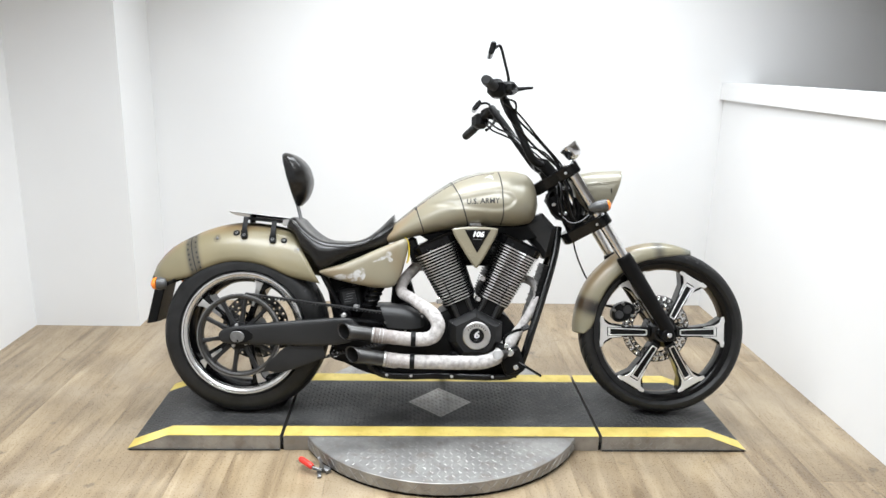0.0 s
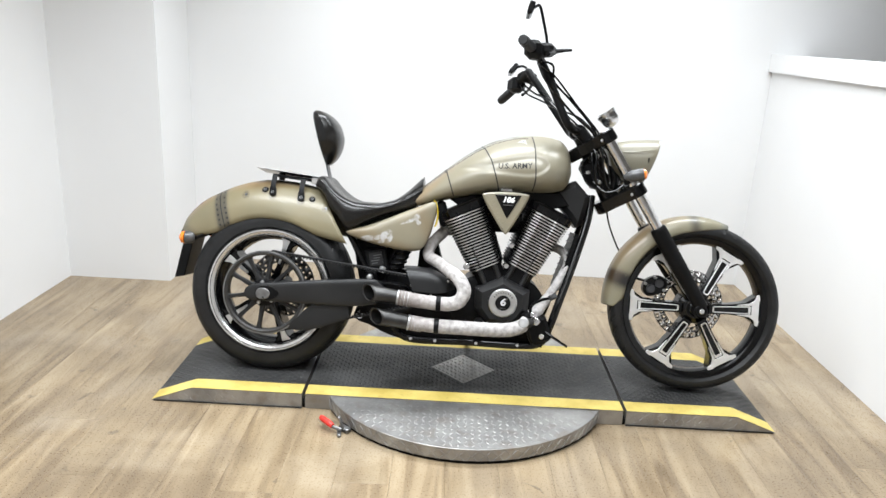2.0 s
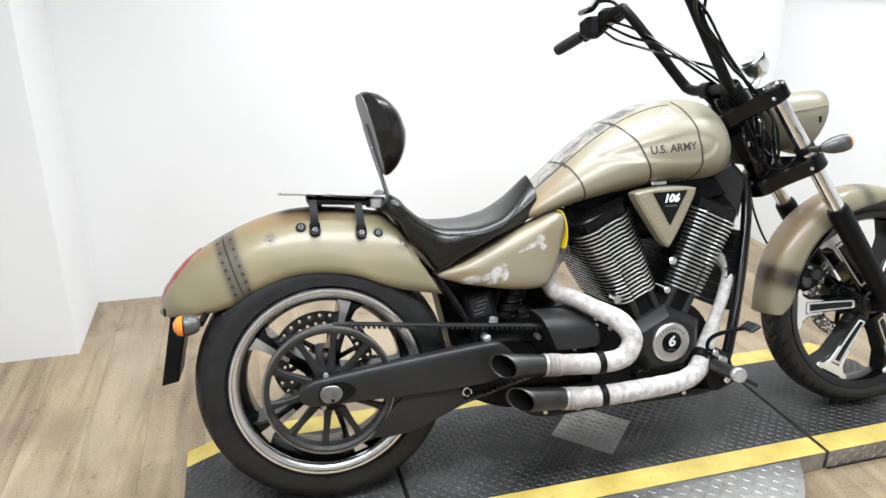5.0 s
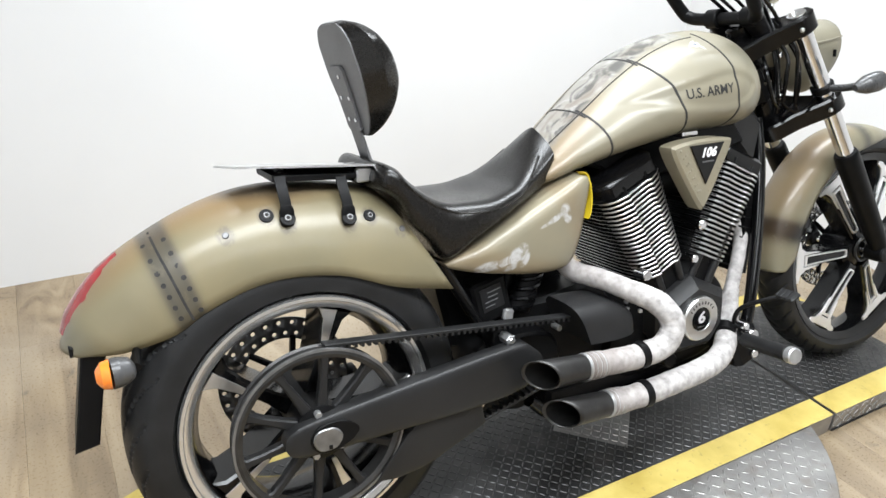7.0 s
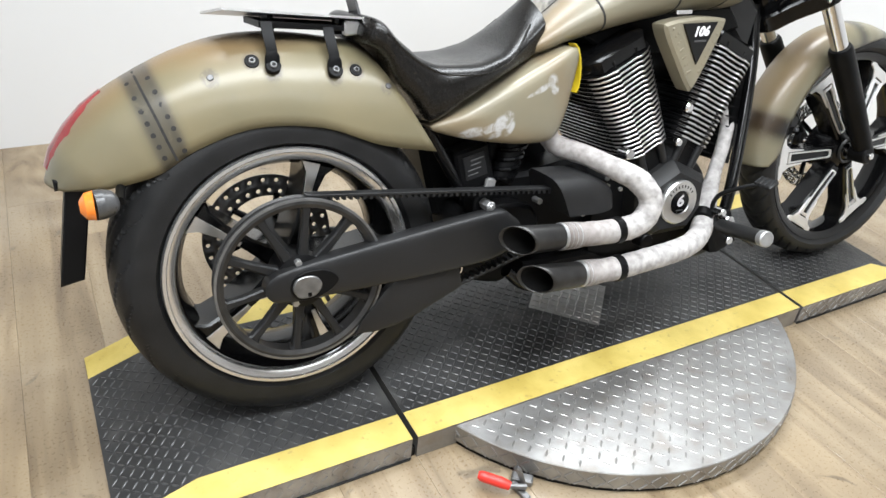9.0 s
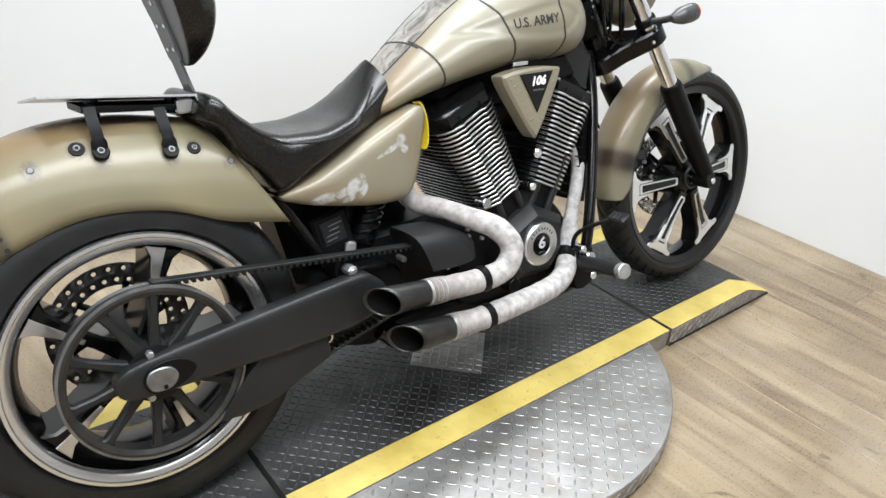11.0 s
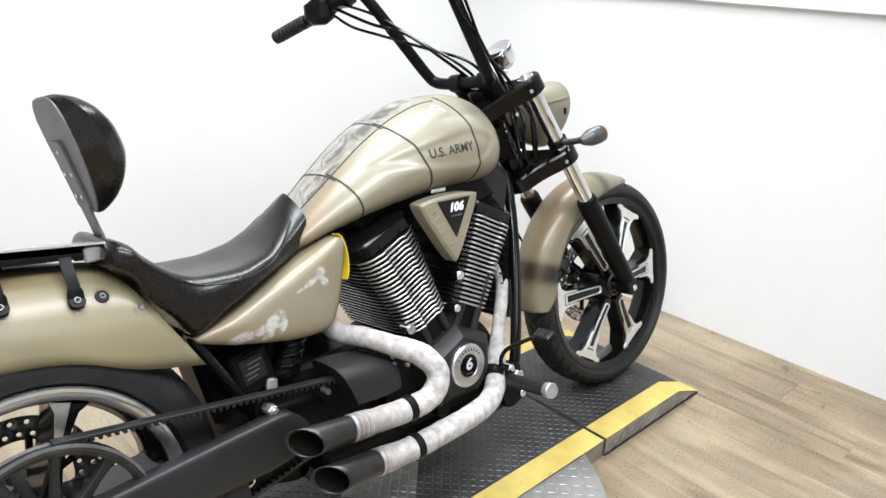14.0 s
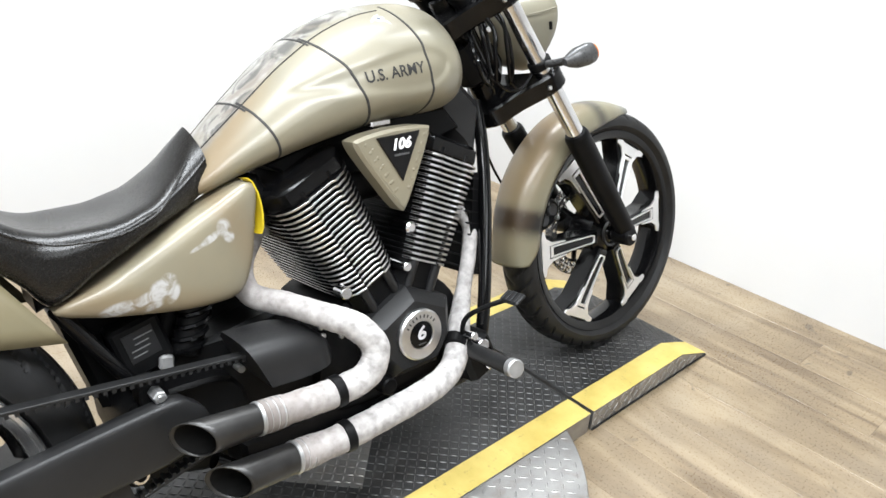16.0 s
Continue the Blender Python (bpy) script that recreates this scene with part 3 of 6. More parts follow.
def tyre_profile(r, rim, w, n=9, crown=0.75):
    """Closed section of a tyre of outer radius r on a rim, half-width w."""
    out = [(rim, -w * 0.78)]
    for a in np.linspace(-90, 90, n):
        k, s = math.cos(radians(a)), math.sin(radians(a))
        out.append((rim + 0.012 + (r - rim - 0.012) * abs(k) ** crown, w * (abs(s) ** 0.8) * (1 if s > 0 else -1)))
    out.append((rim, w * 0.78))
    return out


def wheel_turn(cx, cz, deg):
    return Matrix.Translation((cx, 0, cz)) @ Matrix.Rotation(radians(-deg), 4, "Y") @ Matrix.Translation((-cx, 0, -cz))


def treaded(cx, cz, prof, w, count, slant, wide, inner, outer, n=480, depth=0.005):
    """A tyre turned from its section, with slanting grooves pressed into the tread."""
    bm = fresh()
    rings = []
    for t in np.linspace(0, 2 * math.pi, n, endpoint=False):
        ring = []
        for r, y in prof:
            u = abs(y) / w
            p = (t * count / (2 * math.pi) + slant * u**1.4 + (0.5 if y > 0 else 0)) % 1
            d = depth if p < wide * (1.2 - 0.5 * u) and inner < u < outer and r > prof[0][0] + 0.03 else 0
            ring.append(bm.verts.new((cx + (r - d) * math.cos(t), y * (1 - 0.25 * d / w), cz + (r - d) * math.sin(t))))
        rings.append(ring)
    for k in range(n):
        a, b = rings[k], rings[(k + 1) % n]
        for i in range(len(prof)):
            j = (i + 1) % len(prof)
            bm.faces.new((a[i], a[j], b[j], b[i]))
    return bm


# rear wheel
W0 = 0.093
rear_wheel = part("rear_wheel", lathe(fresh(), [(0.214, -W0 + 0.017), (0.232, -W0 + 0.016), (0.236, -W0 + 0.017), (0.232, -W0 + 0.022), (0.219, -0.066), (0.208, -0.05), (0.208, 0.05), (0.219, 0.075), (0.236, W0), (0.232, W0 + 0.004), (0.217, W0), (0.199, 0.04), (0.199, -0.04)], RX, RZ, 80), GLOSS, bike, "black cast rear wheel with a polished rim lip")
part("tyre", treaded(RX, RZ, tyre_profile(RR, 0.239, 0.104, 41, 0.58), 0.104, 22, 2.1, 0.11, 0.12, 0.93), RUBBER, rear_wheel, "wide black rubber tyre")
part("rim_lip", lathe(fresh(), [(0.216, -W0 + 0.008), (0.218, -W0 - 0.001), (0.220, -W0 - 0.003), (0.232, -W0 - 0.006), (0.234, -W0 - 0.009), (0.240, -W0 - 0.009), (0.243, -W0 - 0.002), (0.237, -W0 + 0.006), (0.220, -W0 + 0.012)], RX, RZ, 80), LIP, rear_wheel, "machined silver rim lip")
for k in range(5):
    m = wheel_turn(RX, RZ, 72 * k + 71)
    bm = fresh()
    prism(bm, [(RX + 0.03, RZ - 0.020), (RX + 0.09, RZ - 0.013), (RX + 0.15, RZ - 0.014), (RX + 0.19, RZ - 0.022), (RX + 0.211, RZ - 0.040), (RX + 0.211, RZ + 0.034), (RX + 0.19, RZ + 0.020), (RX + 0.15, RZ + 0.014), (RX + 0.09, RZ + 0.013), (RX + 0.03, RZ + 0.020)], -0.075, 0.03, 0.005)
    bmesh.ops.transform(bm, matrix=m, verts=bm.verts)
    part("spoke", bm, GLOSS, rear_wheel)
    bm = fresh()
    prism(bm, [(RX + 0.11, RZ + 0.001), (RX + 0.210, RZ - 0.004), (RX + 0.210, RZ + 0.032), (RX + 0.19, RZ + 0.019), (RX + 0.15, RZ + 0.013), (RX + 0.11, RZ + 0.010)], -0.079, -0.0755, 0.0008)
    bmesh.ops.transform(bm, matrix=m, verts=bm.verts)
    part("spoke_face", bm, STEEL, rear_wheel, "machined silver spoke face")
part("hub", rod(fresh(), (RX, -0.14, RZ), (RX, 0.12, RZ), 0.045, 0.045, 28, 0.006), BLACK, rear_wheel)


def drilled_ring(bm, cx, cz, y, r0, r1, rows, count, hole):
    """A flat ring with round holes through it, cell by cell."""
    dr, da = (r1 - r0) / rows, 2 * math.pi / count
    for j in range(rows):
        for i in range(count):
            a0, q0 = (i + 0.5 * (j % 2)) * da, r0 + j * dr
            edge = [(a0, q0), (a0 + da / 2, q0), (a0 + da, q0), (a0 + da, q0 + dr / 2), (a0 + da, q0 + dr), (a0 + da / 2, q0 + dr), (a0, q0 + dr), (a0, q0 + dr / 2)]
            am, qm = a0 + da / 2, q0 + dr / 2
            o = [bm.verts.new((cx + q * math.cos(a), y, cz + q * math.sin(a))) for a, q in edge]
            h = [bm.verts.new((cx + (qm + hole * math.sin(t)) * math.cos(am + hole / qm * math.cos(t)), y, cz + (qm + hole * math.sin(t)) * math.sin(am + hole / qm * math.cos(t)))) for t in (radians(225 + 45 * k) for k in range(8))]
            for k in range(8):
                bm.faces.new((o[k], o[(k + 1) % 8], h[(k + 1) % 8], h[k]))
    return bm


def brake_disc(parent, cx, cz, y, r, inner, mat=GUNM):
    disc_ob = part("brake_disc", drilled_ring(fresh(), cx, cz, y, inner, r, 2, 28, 0.0048), mat, parent, "drilled steel brake disc", shell=0.004)
    for i in range(6):
        t = 2 * math.pi * i / 6
        part("carrier_arm", rod(fresh(), (cx + 0.04 * math.cos(t), y, cz + 0.04 * math.sin(t)), (cx + (inner + 0.006) * math.cos(t + 0.25), y, cz + (inner + 0.006) * math.sin(t + 0.25)), 0.008, 0.007, 8), GLOSS, disc_ob)
    return disc_ob


brake_disc(rear_wheel, RX, RZ, 0.105, 0.138, 0.092)
part("brake_caliper", block(fresh(), (RX + 0.125, 0.11, RZ - 0.055), (0.10, 0.05, 0.06), 0.012, Matrix.Rotation(radians(-25), 3, "Y")), BLACK, bike)

rear_wheel.location.y = -0.022

# belt pulley
PY = -0.163
pulley = part("belt_pulley", lathe(fresh(), [(0.1435, PY - 0.014), (0.1515, PY - 0.018), (0.1605, PY - 0.016), (0.1605, PY - 0.012), (0.1555, PY - 0.01), (0.1555, PY + 0.012), (0.1595, PY + 0.016), (0.1435, PY + 0.016)], RX, RZ, 80), SMOKE, bike, "black spoked belt pulley with a bright worn rim")
part("pulley_edge", lathe(fresh(), [(0.1570, PY - 0.0185), (0.1615, PY - 0.0180), (0.1620, PY - 0.0130), (0.1575, PY - 0.0150)], RX, RZ, 80), DULL, pulley, "bright worn pulley edge")
for k in range(10):
    a = 36 * k + 10
    bm = fresh()
    prism(bm, [(RX + 0.030, RZ - 0.013), (RX + 0.065, RZ - 0.0092), (RX + 0.110, RZ - 0.0068), (RX + 0.138, RZ - 0.0085), (RX + 0.149, RZ - 0.018), (RX + 0.149, RZ + 0.018), (RX + 0.138, RZ + 0.0085), (RX + 0.110, RZ + 0.0068), (RX + 0.065, RZ + 0.0092), (RX + 0.030, RZ + 0.013)], PY - 0.012, PY + 0.008, 0.003)
    bmesh.ops.transform(bm, matrix=wheel_turn(RX, RZ, a), verts=bm.verts)
    part("pulley_spoke", bm, SATIN, pulley)
part("pulley_hub", lathe(fresh(), [(0.0, PY - 0.022), (0.030, PY - 0.022), (0.052, PY - 0.014), (0.052, PY + 0.02), (0.0, PY + 0.02)], RX, RZ, 40, closed=False), BLACK, pulley)
for k in range(5):
    t = radians(72 * k + 100)
    part("pulley_bolt", rod(fresh(), (RX + 0.042 * math.cos(t), PY - 0.028, RZ + 0.042 * math.sin(t)), (RX + 0.042 * math.cos(t), PY - 0.012, RZ + 0.042 * math.sin(t)), 0.007, 0.007, 6, 0.001), AXLE, pulley)

# toothed belt
BX, BZ, BR = -0.19, 0.340, 0.052
up_a, up_b = (RX + 0.02, RZ + 0.159), (BX, BZ + BR)
lo_a, lo_b = (RX + 0.0, RZ - 0.159), (BX, BZ - BR)
belt = part("drive_belt", prism(fresh(), [(up_a[0], up_a[1]), (up_b[0], up_b[1]), (up_b[0], up_b[1] + 0.006), (up_a[0], up_a[1] + 0.006)], PY - 0.012, PY + 0.012, 0.001), RUBBER, bike, "black toothed rubber drive belt")
part("belt_run", prism(fresh(), [(lo_a[0], lo_a[1]), (lo_b[0], lo_b[1]), (lo_b[0], lo_b[1] - 0.006), (lo_a[0], lo_a[1] - 0.006)], PY - 0.012, PY + 0.012, 0.001), RUBBER, belt)
bm = fresh()
for i in range(44):
    u = (i + 0.5) / 44
    for (a, b), s in ((((up_a), (up_b)), -1), (((lo_a), (lo_b)), 1)):
        block(bm, (a[0] + (b[0] - a[0]) * u, PY, a[1] + (b[1] - a[1]) * u + s * 0.0025), (0.006, 0.024, 0.006), 0)
tagged(part("belt_tooth", bm, RUBBER, belt), kind="stuff")

# front wheel
front_wheel = part("front_wheel", lathe(fresh(), [(0.268, -0.044), (0.280, -0.046), (0.282, -0.040), (0.272, -0.034), (0.262, -0.015), (0.262, 0.015), (0.272, 0.034), (0.282, 0.040), (0.280, 0.046), (0.262, 0.040), (0.250, 0.02), (0.250, -0.02), (0.258, -0.038)], FX, FZ, 80), GLOSS, bike, "black six-spoke front wheel with machined silver edges")
part("tyre", treaded(FX, FZ, tyre_profile(FR, 0.281, 0.056, 31), 0.056, 44, 1.1, 0.2, 0.12, 0.94, 528, 0.004), RUBBER, front_wheel, "narrow black rubber tyre")
for k in range(6):
    m = wheel_turn(FX, FZ, 60 * k + 1)

    def put(name, outline, y0, y1, mat, bev=0.002, label=""):
        fine = []
        for (a, b), (c, d) in zip(outline, outline[1:] + outline[:1]):
            n = max(1, int(math.hypot(c - a, d - b) / 0.018))
            fine += [(a + (c - a) * k / n, b + (d - b) * k / n) for k in range(n)]
        bm = fresh()
        prism(bm, [(FX + a, FZ + b) for a, b in fine], y0, y1, bev)
        for v in bm.verts:
            v.co.y -= 0.034 * max(0.0, 1 - (v.co.x - FX) / 0.25) ** 1.7
        bmesh.ops.transform(bm, matrix=m, verts=bm.verts)
        return part(name, bm, mat, front_wheel, label)

    put("spoke", [(0.05, -0.019), (0.14, -0.020), (0.20, -0.028), (0.238, -0.054), (0.262, -0.068), (0.262, 0.068), (0.238, 0.054), (0.20, 0.028), (0.14, 0.020), (0.05, 0.019)], -0.03, 0.03, GLOSS, 0.004)
    put("spoke_tip", [(0.234, -0.040), (0.240, -0.060), (0.259, -0.064), (0.263, -0.044), (0.251, -0.038), (0.251, 0.038), (0.263, 0.044), (0.259, 0.064), (0.240, 0.060), (0.234, 0.040), (0.214, 0.0265), (0.165, 0.0205), (0.165, 0.0180), (0.223, 0.0180), (0.223, -0.0180), (0.165, -0.0180), (0.165, -0.0205), (0.214, -0.0265)], -0.036, -0.0305, MACH, 0.001, "machined silver spoke tip")
    put("spoke_slot", [(0.066, -0.0090), (0.072, -0.0122), (0.216, -0.0158), (0.219, -0.0150), (0.219, 0.0150), (0.216, 0.0158), (0.072, 0.0122), (0.066, 0.0090), (0.066, 0.0001), (0.0705, 0.0001), (0.0705, 0.0060), (0.074, 0.0085), (0.210, 0.0112), (0.210, -0.0112), (0.074, -0.0085), (0.0705, -0.0060), (0.0705, -0.0001), (0.066, -0.0001)], -0.036, -0.0305, MACH, 0.0008, "machined silver slot edge")
part("hub", lathe(fresh(), [(0.0, -0.062), (0.022, -0.062), (0.034, -0.05), (0.062, -0.036), (0.066, 0.036), (0.034, 0.06), (0.0, 0.06)], FX, FZ, 40, closed=False), GLOSS, front_wheel)
part("hub_ring", lathe(fresh(), [(0.030, -0.060), (0.036, -0.062), (0.038, -0.056), (0.030, -0.054)], FX, FZ, 40), SMOKE, front_wheel)
front_wheel.location.y = -0.010
brake_disc(front_wheel, FX, FZ, 0.058, 0.140, 0.096, LIP)
caliper = part("brake_caliper", prism(fresh(), smooth2([(FX - 0.185, FZ + 0.052), (FX - 0.170, FZ + 0.090), (FX - 0.120, FZ + 0.108), (FX - 0.088, FZ + 0.086), (FX - 0.096, FZ + 0.050), (FX - 0.128, FZ + 0.030), (FX - 0.165, FZ + 0.024)], 3), 0.040, 0.088, 0.006), SATIN, bike, "black front brake caliper with grey piston caps")
for x, z in ((-0.155, 0.055), (-0.122, 0.078)):
    part("piston_cap", rod(fresh(), (FX + x, 0.030, FZ + z), (FX + x, 0.044, FZ + z), 0.017, 0.018, 18, 0.003), SHELLK, caliper)
for x, z in ((-0.176, 0.074), (-0.102, 0.052), (-0.140, 0.100)):
    part("caliper_bolt", rod(fresh(), (FX + x, 0.030, FZ + z), (FX + x, 0.046, FZ + z), 0.006, 0.006, 10, 0.001), AXLE, caliper)
part("caliper_hose", tube(fresh(), [(FX - 0.180, 0.055, FZ + 0.085), (FX - 0.215, 0.058, FZ + 0.095), (FX - 0.225, 0.062, FZ + 0.130), (FX - 0.215, 0.066, FZ + 0.170)], 0.005, 8), BLACK, caliper)


# fenders
def fender(name, top, low, w, mat, label, steps=6, soft=0.80, rise=0.95):
    """A shell between a crown line and a lower edge, both (x, z) with matching points; w: half-widths."""
    t = spline([(x, 0, z) for x, z in top], steps)
    l = spline([(x, 0, z) for x, z in low], steps)
    ws = np.interp(np.linspace(0, len(w) - 1, len(t)), range(len(w)), w)
    rings = []
    for p, q, hw in zip(t, l, ws):
        ring = []
        for a in np.linspace(-90, 90, 23):
            s, k = math.sin(radians(a)), 1 - abs(math.cos(radians(a))) ** rise
            ring.append(((p.x + (q.x - p.x) * k), hw * (abs(s) ** soft) * (1 if s > 0 else -1), p.z + (q.z - p.z) * k))
        rings.append(ring)
    bm = fresh()
    loft(bm, rings, loop=False)
    return part(name, bm, mat, bike, label, 50, 0.004)


rear_fender = fender("rear_fender", [(-1.178, 0.500), (-1.152, 0.559), (-1.090, 0.627), (-1.012, 0.673), (-0.928, 0.708), (-0.838, 0.728), (-0.730, 0.727), (-0.605, 0.706)],
                     [(-1.150, 0.492), (-1.080, 0.496), (-1.000, 0.515), (-0.935, 0.552), (-0.832, 0.581), (-0.710, 0.570), (-0.600, 0.527), (-0.484, 0.502)],
                     [0.06, 0.095, 0.112, 0.120, 0.125, 0.128, 0.130, 0.135], REARP, "long sand-painted rear fender with a riveted seam")


def arc(cx, cz, r, a):
    return (cx + r * math.cos(radians(a)), cz + r * math.sin(radians(a)))


AA = [182, 175, 161, 147, 134, 121, 108, 95, 84, 72]
fender("front_fender", [arc(FX, FZ, r, a) for r, a in zip((0.353, 0.356, 0.359, 0.361, 0.362, 0.363, 0.362, 0.359, 0.354, 0.348), AA)],
                      [arc(FX, FZ, r, a) for r, a in zip((0.318, 0.288, 0.286, 0.290, 0.294, 0.297, 0.300, 0.302, 0.312, 0.330), AA)],
                      [0.062, 0.066, 0.068, 0.07, 0.07, 0.07, 0.07, 0.068, 0.062, 0.045], FRONTP, "sand-painted front fender with dark airbrushed bands", 5)

# fuel tank
TOP = [(-0.247, 0.700), (-0.214, 0.737), (-0.169, 0.777), (-0.102, 0.832), (-0.024, 0.891), (0.065, 0.939), (0.156, 0.963), (0.247, 0.968), (0.316, 0.957), (0.348, 0.932), (0.364, 0.895), (0.372, 0.85)]
BOT = [(-0.247, 0.680), (-0.230, 0.664), (-0.151, 0.684), (-0.063, 0.706), (0.047, 0.727), (0.157, 0.741), (0.267, 0.743), (0.333, 0.755), (0.358, 0.780), (0.372, 0.82)]
WID = [(-0.247, 0.070), (-0.225, 0.090), (-0.16, 0.112), (-0.10, 0.132), (0.0, 0.160), (0.08, 0.176), (0.17, 0.183), (0.24, 0.186), (0.29, 0.173), (0.33, 0.142), (0.358, 0.094), (0.372, 0.03)]


def scallop(x, z):
    """Depth (0 to 1) of the teardrop hollow in the tank's side."""
    u = (x + 0.075) / 0.345
    if u <= 0 or u >= 1:
        return 0.0
    half = 0.056 * u**0.7 * (math.sqrt(max(0.0, 1 - ((u - 0.72) / 0.28) ** 2)) if u > 0.72 else 1.0)
    inside = min(1.0, max(0.0, (half - abs(z - 0.820 - 0.026 * u)) / 0.020))
    return inside * inside * (3 - 2 * inside)


def tank_ring(x, n=132):
    zt, zb, w = along(TOP, x), along(BOT, x), along(WID, x)
    ring = []
    for a in np.linspace(0, 2 * math.pi, n, endpoint=False):
        s, k = math.sin(a), math.cos(a)
        y = w * abs(s) ** (1.22 if k > 0 else 0.6) * (1 if s > 0 else -1)
        f = abs(k) ** (1.12 if k > 0 else 0.9) * (1 if k > 0 else -1)
        zm = zb + (zt - zb) * 0.38
        z = zm + (zt - zm) * f if f > 0 else zm + (zm - zb) * f
        y -= 0.0065 * scallop(x, z) * (1 if y > 0 else -1) * (abs(y) > 0.05)
        ring.append((x, y, z))
    return ring


bm = fresh()
loft(bm, [tank_ring(x) for x in (*np.linspace(-0.247, 0.316, 100), 0.323, 0.330, 0.336, 0.342, 0.347, 0.352, 0.356, 0.360, 0.364, 0.367, 0.372)])
tank = part("fuel_tank", bm, TANKP, bike, "sand-painted teardrop fuel tank with dark panel lines", 60)

# seat
STOP = [(-0.622, 0.735), (-0.614, 0.756), (-0.600, 0.764), (-0.582, 0.757), (-0.558, 0.732), (-0.512, 0.697), (-0.456, 0.676), (-0.388, 0.672), (-0.321, 0.686), (-0.266, 0.725), (-0.222, 0.768), (-0.168, 0.812)]
SBOT = [(-0.622, 0.712), (-0.606, 0.706), (-0.581, 0.684), (-0.562, 0.642), (-0.526, 0.600), (-0.490, 0.554), (-0.414, 0.592), (-0.326, 0.630), (-0.234, 0.661), (-0.168, 0.72)]
SWID = [(-0.622, 0.100), (-0.605, 0.132), (-0.56, 0.142), (-0.5, 0.145), (-0.42, 0.142), (-0.33, 0.124), (-0.25, 0.096), (-0.178, 0.075)]
SOFT = [(-0.617, 0.7), (-0.56, 0.55), (-0.42, 0.62), (-0.30, 0.95), (-0.205, 1.5)]
DISH = [(-0.617, 0.0), (-0.57, 0.012), (-0.50, 0.020), (-0.40, 0.014), (-0.30, 0.004), (-0.178, 0.0)]
rings = []
for x in (-0.622, -0.620, -0.617, -0.613, *np.linspace(-0.608, -0.206, 55)):
    zt, zb, w = along(STOP, x), along(SBOT, x), along(SWID, x)
    ring = []
    for a in np.linspace(0, 2 * math.pi, 72, endpoint=False):
        s, k = math.sin(a), math.cos(a)
        y = w * abs(s) ** (along(SOFT, x) if k > 0 else 0.22) * (1 if s > 0 else -1)
        f = abs(k) ** (along([(-0.33, 0.75), (-0.213, 1.6)], x) if k > 0 else 0.75) * (1 if k > 0 else -1)
        z = (zt + zb) / 2 + (zt - zb) / 2 * f
        if k > 0:
            z -= along(DISH, x) * max(0.0, 1 - (y / (0.8 * w)) ** 2)
        ring.append((x, y, z))
    rings.append(ring)
bm = fresh()
loft(bm, rings)
seat = part("seat", bm, LEATHER, bike, "black vinyl solo saddle", 60)


def pillow(bm, outline, y0, y1, bulge, layers=5):
    """A panel that swells outwards (to y1 + bulge) from its outline."""
    cx, cz = sum(a for a, _ in outline) / len(outline), sum(b for _, b in outline) / len(outline)
    rings = [[(a, y0, b) for a, b in outline], [(a, y1, b) for a, b in outline]]
    for k in range(1, layers + 1):
        u = k / (layers + 1)
        f = math.cos(u * math.pi / 2) ** 0.6 if u < 1 else 0
        rings.append([(cx + (a - cx) * f, y1 + bulge * math.sin(u * math.pi / 2), cz + (b - cz) * f) for a, b in outline])
    loft(bm, rings)
    return bm


PANEL = smooth2([(-0.492, 0.549), (-0.411, 0.577), (-0.324, 0.614), (-0.233, 0.655), (-0.146, 0.684), (-0.155, 0.603), (-0.173, 0.536), (-0.204, 0.494), (-0.277, 0.491), (-0.366, 0.506), (-0.440, 0.524)], 4)
part("side_panel", pillow(fresh(), PANEL, -0.05, -0.119, -0.020), SIDEP, bike, "sand-painted side panel with airbrushed white figures", 60)

# backrest and rack
PB, PT = Vector((-0.596, 0, 0.803)), Vector((-0.652, 0, 1.012))
PA = (PT - PB).normalized()
PN = Vector((PA.z, 0, -PA.x))
PWID = [(0, 0.024), (0.05, 0.044), (0.2, 0.078), (0.4, 0.102), (0.6, 0.113), (0.8, 0.112), (0.92, 0.094), (0.97, 0.076), (1, 0.050)]
PDEP = [(0, 0.014), (0.04, 0.030), (0.12, 0.050), (0.3, 0.074), (0.45, 0.083), (0.62, 0.081), (0.8, 0.066), (0.93, 0.042), (1, 0.016)]
rings = []
for u in (0, 0.02, 0.05, 0.09, *np.linspace(0.14, 0.9, 20), 0.93, 0.96, 0.98, 1.0):
    w, d = along(PWID, u), along(PDEP, u)
    c = PB.lerp(PT, u) + Vector((0, -0.010, 0))
    ring = [c + Vector((0, w * v, 0)) for v in np.linspace(-0.80, 0.80, 9)]
    wall_d = 0.45 * d
    for v in np.linspace(1, -1, 23):
        e = max(0.0, 1 - abs(v) ** 2.4) ** 0.42
        ring.append(c + Vector((0, w * v, 0)) + PN * (wall_d + (d - wall_d) * e))
    rings.append(ring)
bm = fresh()
loft(bm, rings)
backrest = part("backrest", bm, LEATHER, bike, "rounded black vinyl passenger backrest pad", 48)


def back_plate(y_of, off, thick, us, mid=-0.010):
    """A flat plate behind the pad; y_of: half-width for each height."""
    bm = fresh()
    rings = []
    for u in us:
        p, h = PB.lerp(PT, u) + Vector((0, mid, 0)), y_of(u)
        rings.append([p + Vector((0, h * a, 0)) - PN * (off + thick * b) for a, b in ((-1, 0), (1, 0), (1, 1), (-1, 1))])
    loft(bm, rings)
    return bm


